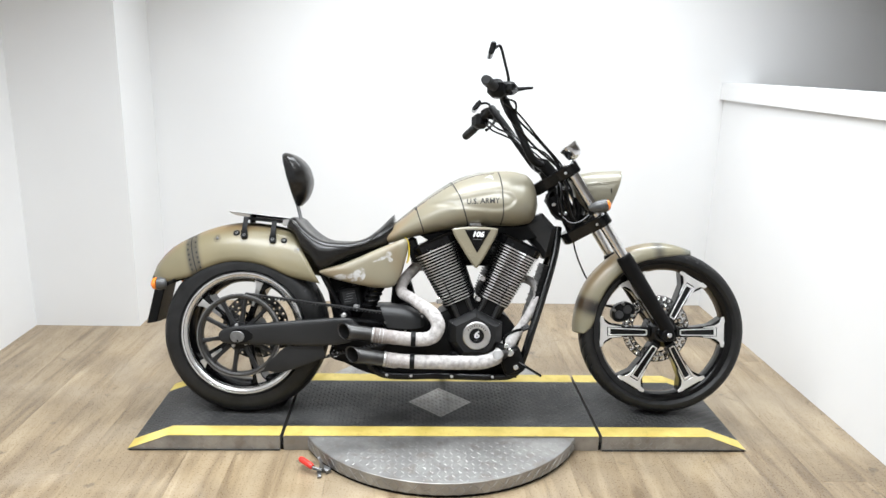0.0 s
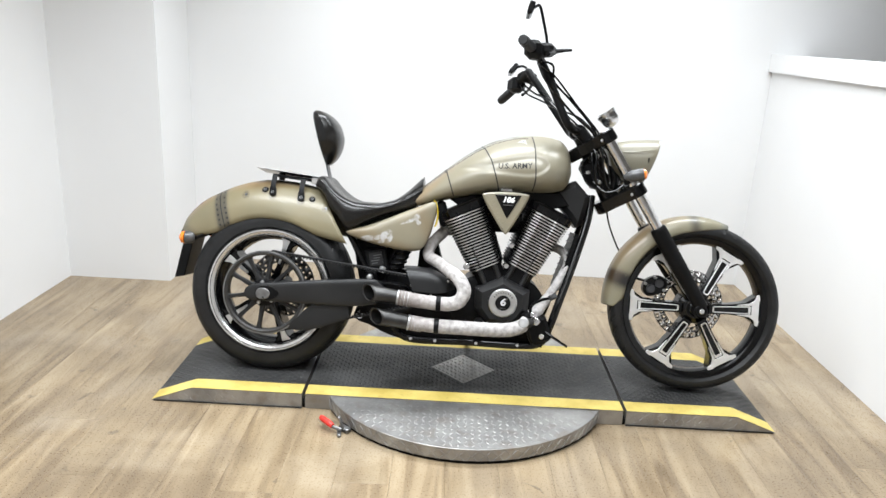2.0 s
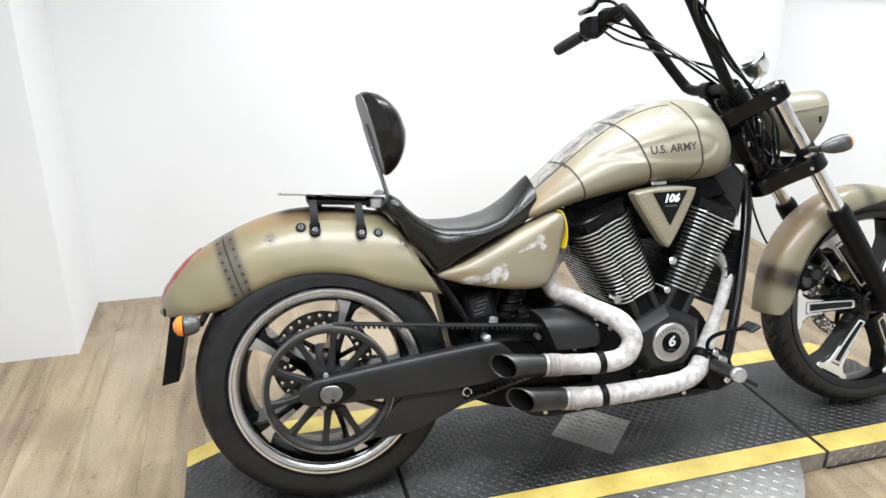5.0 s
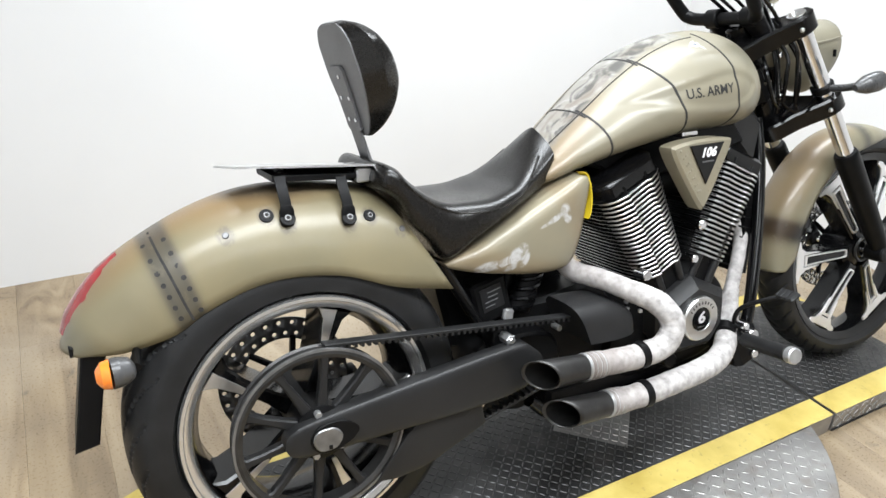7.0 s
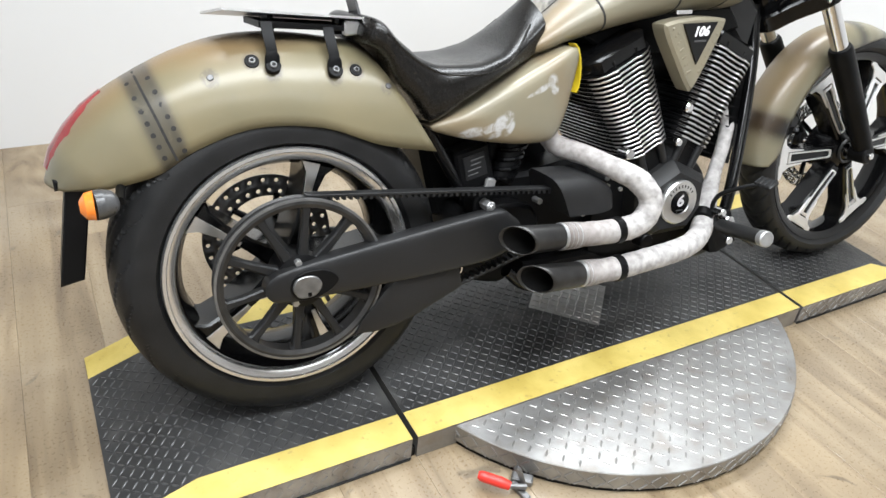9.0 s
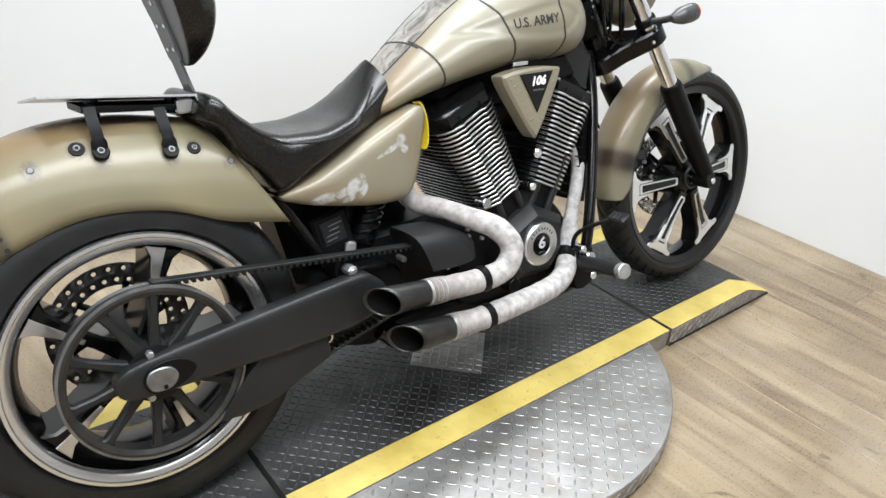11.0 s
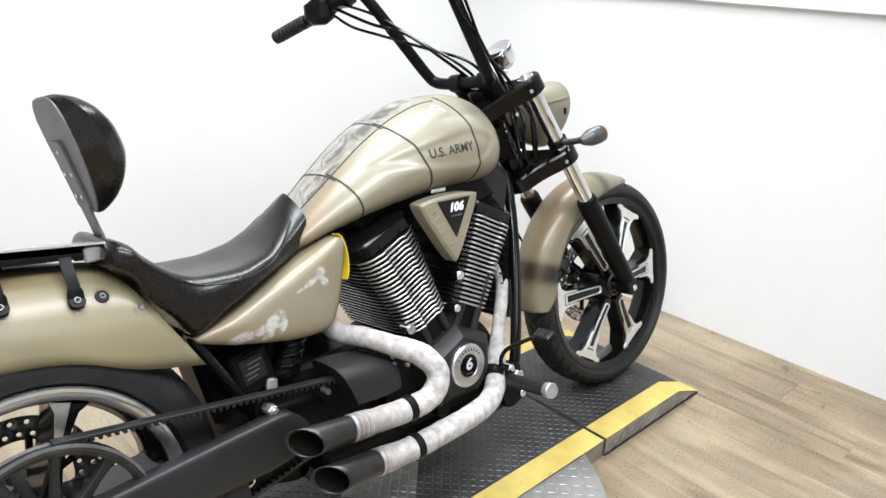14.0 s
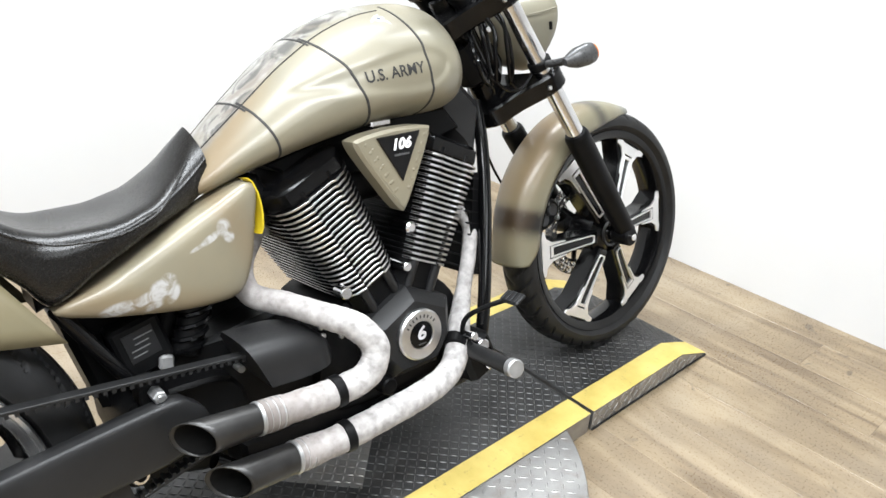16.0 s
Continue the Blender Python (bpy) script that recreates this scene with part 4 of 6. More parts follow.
part("back_shell", back_plate(lambda u: along(PWID, u) * 0.79, -0.001, 0.004, np.linspace(0.02, 0.99, 24)), SHELLK, backrest, "dark grey moulded back shell")
part("backrest_bar", back_plate(lambda u: along([(-0.3, 0.026), (0.05, 0.026), (0.07, 0.034), (0.60, 0.036), (0.64, 0.026)], u), 0.004, 0.005, (-0.28, 0.05, 0.07, 0.60, 0.64), 0.012), SHELLK, backrest, "flat grey steel backrest bar")
for u, y in ((0.55, 0.0), (0.36, -0.02), (0.36, 0.022), (0.16, -0.016), (0.16, 0.018)):
    p = PB.lerp(PT, u) + Vector((0, y, 0))
    part("bar_bolt", rod(fresh(), p - PN * 0.0125, p - PN * 0.007, 0.0045, 0.0045, 10, 0.001), CHROME, backrest)
rack = part("luggage_rack", thin_plate(fresh(), [(-0.862, -0.085, 0.779), (-0.606, -0.085, 0.755), (-0.606, 0.085, 0.738), (-0.872, 0.085, 0.762)], 0.004), STEEL, bike, "thin flat steel luggage rack plate")
part("rack_beam", prism(fresh(), [(-0.80, 0.757), (-0.635, 0.742), (-0.635, 0.732), (-0.80, 0.745)], -0.076, 0.05, 0.002), BLACK, rack)
for x, z in ((-0.775, 0.752), (-0.64, 0.744)):
    part("rack_post", rod(fresh(), (x, -0.03, z - 0.02), (x, -0.03, z + 0.012), 0.012, 0.012, 10, 0.001), GLOSS, rack)

part("rack_bracket", block(fresh(), (-0.630, -0.072, 0.738), (0.030, 0.020, 0.026), 0.003), STEEL, rack, "bright steel bracket beside the backrest bar")

# swing arm with its lower guard
SY = -0.196
part("swing_arm", pillow(fresh(), smooth2([(-0.858, 0.300), (-0.834, 0.326), (-0.74, 0.342), (-0.404, 0.376), (-0.340, 0.364), (-0.320, 0.322), (-0.40, 0.274), (-0.73, 0.268), (-0.836, 0.271)], 4), SY + 0.03, SY, -0.008), SATIN, bike, "satin black swing arm")
part("belt_guard", pillow(fresh(), smooth2([(-0.688, 0.166), (-0.645, 0.220), (-0.60, 0.262), (-0.53, 0.268), (-0.467, 0.272), (-0.461, 0.272), (-0.458, 0.268), (-0.452, 0.232), (-0.452, 0.226), (-0.458, 0.219), (-0.53, 0.190), (-0.60, 0.166)], 2), SY + 0.03, SY + 0.012, -0.003), SATIN, bike, "black lower belt guard")
part("axle_plate", prism(fresh(), smooth2([(RX - 0.030, RZ), (RX - 0.012, RZ + 0.026), (RX + 0.034, RZ + 0.028), (RX + 0.062, RZ + 0.004), (RX + 0.036, RZ - 0.020), (RX - 0.012, RZ - 0.026)], 4), SY - 0.010, SY - 0.004, 0.001), BLACK, bike)
part("axle_nut", prism(fresh(), smooth2([(RX - 0.026, RZ), (RX - 0.016, RZ + 0.019), (RX + 0.014, RZ + 0.020), (RX + 0.029, RZ + 0.002), (RX + 0.016, RZ - 0.019), (RX - 0.014, RZ - 0.020)], 4), SY - 0.0135, SY, 0.002), DULL, bike, "dull bare steel axle end")
part("axle_slot", block(fresh(), (RX + 0.004, SY - 0.0135, RZ - 0.015), (0.007, 0.002, 0.008), 0.0005), BLACK, bike)

# engine
CX, CZ = 0.128, 0.320
engine = part("engine", pillow(fresh(), smooth2([(-0.06, 0.20), (-0.03, 0.37), (0.03, 0.41), (0.122, 0.425), (0.21, 0.41), (0.27, 0.37), (0.30, 0.30), (0.26, 0.19), (0.10, 0.17)], 3), 0.12, -0.10, -0.012), BLACK, bike, "black V-twin engine case")
COVER = [(0.0, 0.096), (0.102, 0.046), (0.100, -0.032), (0.058, -0.086), (-0.058, -0.086), (-0.100, -0.032), (-0.102, 0.046)]
bm = fresh()
loft(bm, [[(CX + a * k, y, CZ + b * k) for a, b in COVER] for y, k in ((-0.09, 1.04), (-0.150, 1.02), (-0.156, 0.99), (-0.177, 0.78), (-0.180, 0.75))])
part("cam_cover", bm, SATIN, engine, "black faceted cam cover", 20)


def cylinder(s, name):
    """One cylinder: finned barrel and head, leaning by 25 degrees to the back (-1) or front (1)."""
    m = Matrix.Translation((CX + 0.006 * s, 0, CZ)) @ Matrix.Rotation(radians(25 * s), 4, "Y")
    half = [(1.0, -0.05), (0.985, -0.085), (0.93, -0.112), (0.82, -0.132), (0.64, -0.146), (0.36, -0.154), (0.28, -0.149)]
    bm = fresh()
    loft(bm, [[m @ Vector((w * 0.91 * a, b * 0.93, h)) for a, b in [(-a, b) for a, b in half] + [(a, b) for a, b in reversed(half)] + [(1, 0.11), (-1, 0.11)]] for h, w in ((0.13, 0.070), (0.38, 0.093))])
    barrel = part(name, bm, BLACK, engine, "finned engine cylinder with machined silver fin edges")
    for i in range(20):
        h = 0.142 + i * 0.0114
        w = 0.071 + 0.021 * i / 19
        o = [(-w * a, b) for a, b in half] + [(w * a, b) for a, b in reversed(half)] + [(w, 0.11), (-w, 0.11)]
        bm = fresh()
        prism(bm, o, h, h + 0.0046, 0.0008, "z")
        bmesh.ops.transform(bm, matrix=m, verts=bm.verts)
        fin = part("fin", bm, STEEL, barrel)
        fin.data.materials.append(BLACK)
        axis, across = m.to_3x3() @ Vector((0, 0, 1)), m.to_3x3() @ Vector((s, 0, 0))
        # Fin tops are black; the side faces are blackened to paint their shade.
        for f in fin.data.polygons:
            f.material_index = 1 if abs(f.normal.dot(axis)) > 0.9 or f.normal.dot(across) < -0.62 or f.normal.dot(across) > 0.94 else 0
    bm = fresh()
    o = [(-0.092, -0.06), (-0.088, -0.108), (-0.06, -0.142), (0.06, -0.142), (0.088, -0.108), (0.092, -0.06), (0.092, 0.11), (-0.092, 0.11)]
    loft(bm, [[m @ Vector((a * f, b * f, h)) for a, b in o] for h, f in ((0.366, 0.99), (0.370, 1.0), (0.394, 0.99), (0.402, 0.92), (0.406, 0.7))])
    part("rocker_cover", bm, GLOSS, barrel, "black rocker cover")
    bm = fresh()
    prism(bm, [(-0.058, -0.05), (-0.056, -0.115), (-0.04, -0.136), (0.04, -0.136), (0.056, -0.115), (0.058, -0.05), (0.05, 0.10), (-0.05, 0.10)], 0.075, 0.141, 0.006, "z")
    bmesh.ops.transform(bm, matrix=m, verts=bm.verts)
    part("lifter_block", bm, BLACK, barrel, "black lifter block under the fins")
    for x in (-0.03, 0.03):
        bm = fresh()
        rod(bm, (x, -0.136, 0.072), (x, -0.14, 0.148), 0.010, 0.010, 12, 0.002)
        bmesh.ops.transform(bm, matrix=m, verts=bm.verts)
        part("pushrod_tube", bm, SATIN, barrel)
    return barrel


cylinder(-1, "rear_cylinder")
cylinder(1, "front_cylinder")

# horn-shaped badge cover
part("badge_cover", prism(fresh(), smooth2([(0.030, 0.716), (0.040, 0.732), (0.115, 0.740), (0.190, 0.736), (0.202, 0.722), (0.170, 0.655), (0.131, 0.588), (0.113, 0.588), (0.070, 0.650)], 4), -0.186, -0.138, 0.006), SAND, engine, "sand-painted triangular cover with dimples")
part("badge_plate", prism(fresh(), [(0.074, 0.728), (0.173, 0.729), (0.124, 0.640)], -0.190, -0.180, 0.001), GLOSS, engine, "gloss black triangular badge")
part("cover_emblem", lathe(fresh(), [(0.028, -0.187), (0.030, -0.190), (0.050, -0.190), (0.054, -0.186), (0.054, -0.175), (0.028, -0.175)], CX + 0.003, CZ, 48), STEEL, engine, "round machined emblem ring")
part("emblem_disc", rod(fresh(), (CX + 0.003, -0.188, CZ), (CX + 0.003, -0.175, CZ), 0.029, 0.029, 32, 0.001), GLOSS, engine)
rings = []
for u in np.linspace(0, 1, 14):
    zt = along([(0, 0.432), (0.4, 0.428), (0.7, 0.410), (0.85, 0.390), (1, 0.362)], u)
    zb = along([(0, 0.348), (0.5, 0.345), (1, 0.352)], u)
    yo = along([(0, -0.220), (0.4, -0.222), (0.7, -0.218), (0.85, -0.195), (1, -0.13)], u)
    ring = []
    for a in np.linspace(0, 90, 14):
        f = math.sin(radians(a)) ** 0.42
        z = zb + (zt - zb) * math.cos(radians(a)) ** 0.42
        ring.append((-0.243 + 0.187 * u + 0.030 * (1 - u) * (0.432 - z) / 0.08, -0.112 + (yo + 0.112) * f, z))
    rings.append(ring + [(-0.213 + 0.157 * u, -0.09, zb), (-0.243 + 0.187 * u, -0.10, zt - 0.012)])
bm = fresh()
loft(bm, rings)
part("belt_cover", bm, SATIN, engine, "satin black half-drum pulley cover")


# exhaust
def exhaust(name, pts, tip_at, thin=1.0):
    path = spline(pts[: tip_at + 1], 30)
    tan = [(path[min(i + 1, len(path) - 1)] - path[max(i - 1, 0)]).normalized() for i in range(len(path))]
    side, rings, run = tan[0].orthogonal().normalized(), [], 0.0
    for i, (p, t) in enumerate(zip(path, tan)):
        run += (p - path[i - 1]).length if i else 0
        side = (side - t * side.dot(t)).normalized()
        up = t.cross(side)
        ring = []
        slim = thin + (1 - thin) * min(1.0, max(0.0, (run - 0.27) / 0.10))
        for k in range(20):
            w = 2 * math.pi * k / 20
            turn = (run / 0.017 + k / 20) % 1.0
            r = 0.0258 + 0.0007 * turn + 0.0004 * math.sin(run * 130 + 2 * w)
            ring.append(p + r * slim * (math.cos(w) * side + math.sin(w) * up))
        rings.append(ring)
    bm = fresh()
    loft(bm, rings)
    ob = part(name, bm, WRAP, bike, "exhaust pipe bandaged in white heat wrap", 60)
    c = Vector((-0.110, -0.2525, 0.3125) if pts[0][0] < 0.1 else (-0.112, -0.2690, 0.2305))
    part("band", rod(fresh(), c - Vector((0.009, 0, 0)), c + Vector((0.009, 0, 0)), 0.0295, 0.0295, 24, 0.001), BLACK, ob, "black band clamp")
    a, b = Vector(pts[tip_at]), Vector(pts[-1])
    d = (b - a).normalized()
    def slashed(radii, back):
        bm = tube(fresh(), [a - d * 0.02, a, a + d * 0.03, b - d * back], radii, 24, 6, cap=False)
        for v in bm.verts:
            run = (v.co - a).dot(d)
            u = run / (b - a).length
            if u > 0.45:
                off = v.co - a - d * run
                v.co += d * (0.85 * off.y + 0.18 * off.z) * (u - 0.45) / 0.55
        return bm

    part("exhaust_tip", slashed([0.024, 0.0252, 0.0268, 0.0290], 0), SMOKE, ob, "dark steel slash-cut exhaust tip", shell=0.002)
    part("exhaust_bore", slashed([0.021, 0.0222, 0.0238, 0.0258], 0.003), SOOT, ob, "sooty black inside of the tip")
    part("wrap_end", lathe_free(fresh(), a - d * 0.050, a - d * 0.002, [(0.0, 0.0262), (0.06, 0.0276), (0.2, 0.0280), (0.24, 0.0268), (0.34, 0.0284), (0.46, 0.0286), (0.5, 0.0270), (0.58, 0.0288), (0.74, 0.0290), (0.78, 0.0274), (0.86, 0.0286), (1.0, 0.0280)]), WRAP, ob, "loose frayed end of the heat wrap")
    for k, g in enumerate((0.0135, 0.0250, 0.0380)):
        q = a - d * g
        part("wrap_tie", rod(fresh(), q - d * 0.0011, q + d * (0.0010 + 0.0004 * k), 0.0283, 0.0283, 24, 0.0005), AXLE, ob, "thin steel wire tie")
    part("tip_band", rod(fresh(), a - d * 0.003, a + d * 0.004, 0.0292, 0.0288, 24, 0.001), AXLE, ob, "thin steel band at the end of the wrap")
    return ob


exhaust("upper_exhaust", [(-0.100, -0.005, 0.585), (-0.122, -0.016, 0.560), (-0.160, -0.040, 0.515), (-0.166, -0.080, 0.472), (-0.125, -0.145, 0.455), (-0.085, -0.192, 0.434), (-0.042, -0.230, 0.408), (-0.018, -0.250, 0.364), (-0.042, -0.252, 0.321), (-0.112, -0.253, 0.312), (-0.262, -0.260, 0.326), (-0.372, -0.268, 0.339)], 10, 0.86)
exhaust("lower_exhaust", [(0.320, 0.010, 0.535), (0.360, -0.030, 0.518), (0.378, -0.068, 0.478), (0.352, -0.092, 0.418), (0.318, -0.110, 0.362), (0.280, -0.135, 0.312), (0.242, -0.165, 0.270), (0.205, -0.195, 0.238), (0.150, -0.222, 0.225), (0.07, -0.245, 0.226), (-0.02, -0.258, 0.228), (-0.12, -0.270, 0.231), (-0.216, -0.273, 0.238), (-0.337, -0.287, 0.255)], 12, 0.66)

part("exhaust_flange", rod(fresh(), (-0.098, -0.004, 0.588), (-0.112, -0.011, 0.572), 0.032, 0.032, 20, 0.003), AXLE, bike, "bare metal exhaust flange")

part("pipe_strap", rod(fresh(), (0.236, -0.166, 0.271), (0.218, -0.179, 0.259), 0.0275, 0.0275, 20, 0.002), BLACK, bike, "black strap round the exhaust bend")

# frame
for y in (-1, 1):
    part("frame_tube", tube(fresh(), [(0.458, 0.030 * y, 0.745), (0.446, 0.056 * y, 0.650), (0.418, 0.086 * y, 0.550), (0.388, 0.112 * y, 0.455), (0.347, 0.142 * y, 0.332), (0.320, 0.152 * y, 0.245), (0.288, 0.145 * y, 0.172), (0.21, 0.125 * y, 0.150), (0.0, 0.115 * y, 0.148), (-0.22, 0.115 * y, 0.146), (-0.30, 0.115 * y, 0.20)], 0.0150, 14), GLOSS, bike, "gloss black frame tube")
part("neck", rod(fresh(), (0.405, 0, 0.98), (0.53, 0, 0.74), 0.034, 0.034, 24, 0.004), GLOSS, bike)
part("neck_cover", prism(fresh(), [(0.28, 0.748), (0.39, 0.80), (0.448, 0.74), (0.425, 0.63), (0.400, 0.615), (0.370, 0.66)], -0.068, 0.068, 0.02), SATIN, bike)

# oil cooler between the frame tubes
cooler = part("oil_cooler", thin_plate(fresh(), [(0.414, -0.075, 0.590), (0.414, 0.075, 0.590), (0.352, 0.105, 0.370), (0.352, -0.105, 0.370)], 0.030), BLACK, bike, "flat black oil cooler between the frame tubes")
for k in range(9):
    u = (k + 0.5) / 9
    x, z, h = 0.414 - 0.062 * u, 0.590 - 0.220 * u, 0.075 + 0.030 * u
    part("cooler_fin", block(fresh(), (x, 0, z), (0.040, 2 * h, 0.004), 0.001, Matrix.Rotation(radians(16), 3, "Y")), SATIN, cooler)

# fork
DIR = Vector((0.895 - 0.465, 0, 0.335 - 0.992)).normalized()
for y in (-0.112, 0.112):
    a = Vector((0.470, y, 0.995))
    part("fork_tube", rod(fresh(), a, a + DIR * 0.50, 0.0215, 0.0215, 24, 0.002), CHROME, bike, "chrome fork tube")
    part("fork_slider", tube(fresh(), [a + DIR * 0.425, a + DIR * 0.435, a + DIR * 0.47, a + DIR * 0.60, a + DIR * 0.78], [0.027, 0.031, 0.0315, 0.030, 0.026], 24, 3), BLACK, bike, "black lower fork slider")
    part("axle_clamp", rod(fresh(), (FX, y - 0.026 * (1 if y > 0 else -1) * -1, FZ), (FX, y - 0.03 * (1 if y > 0 else -1), FZ), 0.025, 0.025, 24, 0.004), BLACK, bike)
part("axle", rod(fresh(), (FX, -0.146, FZ), (FX, 0.146, FZ), 0.010, 0.010, 20, 0.002), CHROME, bike)
up = Matrix.Rotation(math.atan2(DIR.x, -DIR.z) * -1, 3, "Y")
for d, name in ((0.028, "upper_clamp"), (0.262, "lower_clamp")):
    turn = Matrix.Rotation(math.atan2(DIR.x, -DIR.z) * -1, 3, "Y")
    c = Vector((0.470, 0, 0.995)) + DIR * d
    bm = fresh()
    o = smooth2([(0.034, -0.112), (0.02, -0.142), (-0.02, -0.140), (-0.085, -0.085), (-0.145, -0.045), (-0.150, 0.045), (-0.085, 0.085), (-0.02, 0.140), (0.02, 0.142), (0.034, 0.112), (0.0, 0.07), (0.0, -0.07)], 3)
    prism(bm, o, -0.024, 0.024, 0.005, "z")
    bmesh.ops.transform(bm, matrix=Matrix.Translation(c) @ turn.to_4x4(), verts=bm.verts)
    part(name, bm, GLOSS, bike, "gloss black fork clamp")

# handlebar
LEFT = [(0.385, 0.0, 0.992), (0.385, 0.08, 0.993), (0.376, 0.130, 1.0), (0.358, 0.150, 1.025), (0.275, 0.174, 1.14), (0.205, 0.198, 1.235), (0.190, 0.222, 1.252), (0.165, 0.30, 1.225), (0.130, 0.40, 1.190), (0.095, 0.47, 1.165)]
RIGHT = [(0.376, -0.07, 0.992), (0.350, -0.100, 0.998), (0.325, -0.112, 1.025), (0.285, -0.106, 1.11), (0.228, -0.104, 1.225), (0.210, -0.120, 1.250), (0.190, -0.19, 1.258), (0.160, -0.28, 1.260), (0.128, -0.375, 1.262)]
bar = part("handlebar", tube(fresh(), list(reversed(RIGHT)) + LEFT, 0.0155, 14), BLACK, bike, "tall black handlebar")
for s in (-1, 1):
    part("riser", rod(fresh(), (0.435, 0.055 * s, 0.945), (0.384, 0.055 * s, 0.998), 0.022, 0.026, 16, 0.004), BLACK, bar)
    part("clamp_collar", rod(fresh(), (0.385, 0.035 * s, 0.993), (0.385, 0.075 * s, 0.993), 0.024, 0.024, 18, 0.003), BLACK, bar)
for s, g0, g1, box, cyl, tilt in ((1, (0.136, 0.385, 1.195), (0.090, 0.485, 1.160), (0.150, 0.335, 1.213), (0.192, 0.285, 1.242), 24), (-1, (0.166, -0.262, 1.260), (0.128, -0.378, 1.262), (0.180, -0.222, 1.259), (0.222, -0.185, 1.268), -18)):
    g0, g1 = Vector(g0), Vector(g1)
    grip = part("grip", rod(fresh(), g0, g1, 0.0185, 0.0180, 18, 0.003), RUBBER, bar, "ribbed black rubber grip")
    d = (g1 - g0).normalized() * 0.003
    for k in range(7):
        c = g0.lerp(g1, 0.1 + 0.12 * k)
        part("grip_rib", rod(fresh(), c - d, c + d, 0.0195, 0.0195, 16, 0.001), RUBBER, grip)
    turn = Matrix.Rotation(radians(tilt), 3, "Z")
    part("switch_box", block(fresh(), box, (0.064, 0.078, 0.068), 0.016, turn), BLACK, bar, "black switch housing")
    part("switch_button", block(fresh(), Vector(box) + Vector((-0.028, 0, 0.012)), (0.008, 0.03, 0.012), 0.002, turn), GREY, bar)
    part("master_cylinder", block(fresh(), cyl, (0.074, 0.066, 0.046), 0.012, turn), BLACK, bar)
    e = Vector(cyl)
    part("lever", tube(fresh(), [e + Vector((0.0, 0.01 * s, -0.01)), e + Vector((0.025, 0.05 * s, -0.015)), e + Vector((0.022, 0.11 * s, -0.030)), e + Vector((0.005, 0.17 * s, -0.045)), e + Vector((-0.004, 0.19 * s, -0.050))], [0.010, 0.009, 0.006, 0.006, 0.008], 10), BLACK, bar, "curved black hand lever")
part("lever_end", tube(fresh(), [(0.250, -0.195, 1.262), (0.285, -0.205, 1.266), (0.318, -0.212, 1.268)], [0.010, 0.007, 0.005], 10), BLACK, bar, "black brake lever pivot arm")
MIRR = [((0.230, -0.185, 1.275), (0.224, -0.187, 1.315), (0.210, -0.193, 1.365), (0.196, -0.199, 1.412), (0.186, -0.203, 1.424), (0.172, -0.208, 1.414)), ((0.190, 0.23, 1.262), (0.180, 0.25, 1.278), (0.165, 0.275, 1.286), (0.150, 0.29, 1.284))]
for pts, c, tilt in zip(MIRR, ((0.158, -0.215, 1.404), (0.132, 0.315, 1.275)), (14, 38)):
    part("mirror_stem", tube(fresh(), pts, 0.0055, 8), BLACK, bar)
    t = Matrix.Rotation(radians(tilt), 4, "Y")
    bm = fresh()
    prism(bm, smooth2([(-0.010, -0.022), (0.0, -0.026), (0.010, -0.017), (0.010, 0.017), (0.0, 0.026), (-0.010, 0.020)], 3), -0.045, 0.045, 0.006)
    bmesh.ops.transform(bm, matrix=Matrix.Translation(c) @ t, verts=bm.verts)
    mirror = part("mirror", bm, GLOSS, bar, "small black rear-view mirror")
    bm = fresh()
    block(bm, (-0.0105, 0, 0), (0.002, 0.074, 0.036), 0)
    bmesh.ops.transform(bm, matrix=Matrix.Translation(c) @ t, verts=bm.verts)
    part("mirror_glass", bm, CHROME, mirror, "mirror glass")

# headlight, speedometer, signals
def headlight_ring(x0, x1, y, zt, zb, n=32):
    """One ring of the shell: the rim leans forward at its top, and the sides come to a soft point below."""
    ring = []
    for t in np.linspace(0, 2 * math.pi, n, endpoint=False):
        k = math.cos(t)
        f = (k + 1) / 2
        ring.append((x1 + (x0 - x1) * f, y * math.sin(t) * (0.70 + 0.30 * f ** 0.5), zb + (zt - zb) * f))
    return ring


hl = fresh()
loft(hl, [headlight_ring(0.505, 0.525, 0.030, 0.935, 0.870), headlight_ring(0.530, 0.548, 0.062, 0.960, 0.838), headlight_ring(0.600, 0.590, 0.084, 0.974, 0.808), headlight_ring(0.680, 0.632, 0.094, 0.980, 0.796), headlight_ring(0.704, 0.645, 0.095, 0.981, 0.794), headlight_ring(0.709, 0.648, 0.092, 0.979, 0.797), headlight_ring(0.690, 0.640, 0.084, 0.970, 0.808)])
headlight = part("headlight", hl, SAND, bike, "sand-painted headlight shell with a visor lip", 50)
part("headlight_lens", prism(fresh(), [(0.699, 0.966), (0.703, 0.966), (0.654, 0.815), (0.650, 0.815)], -0.052, 0.052, 0.001), CHROME, headlight, "clear headlight lens")
part("visor_ridge", tube(fresh(), [(0.56, -0.070, 0.920), (0.60, -0.0815, 0.924), (0.65, -0.0865, 0.930), (0.680, -0.087, 0.936)], 0.0022, 8), SAND, headlight)
part("visor_slot", block(fresh(), (0.655, -0.0885, 0.895), (0.003, 0.010, 0.018), 0.001), BLACK, headlight)
part("headlight_bracket", tube(fresh(), [(0.535, 0, 0.87), (0.55, 0, 0.82), (0.54, 0, 0.77)], 0.02, 12), GLOSS, headlight)
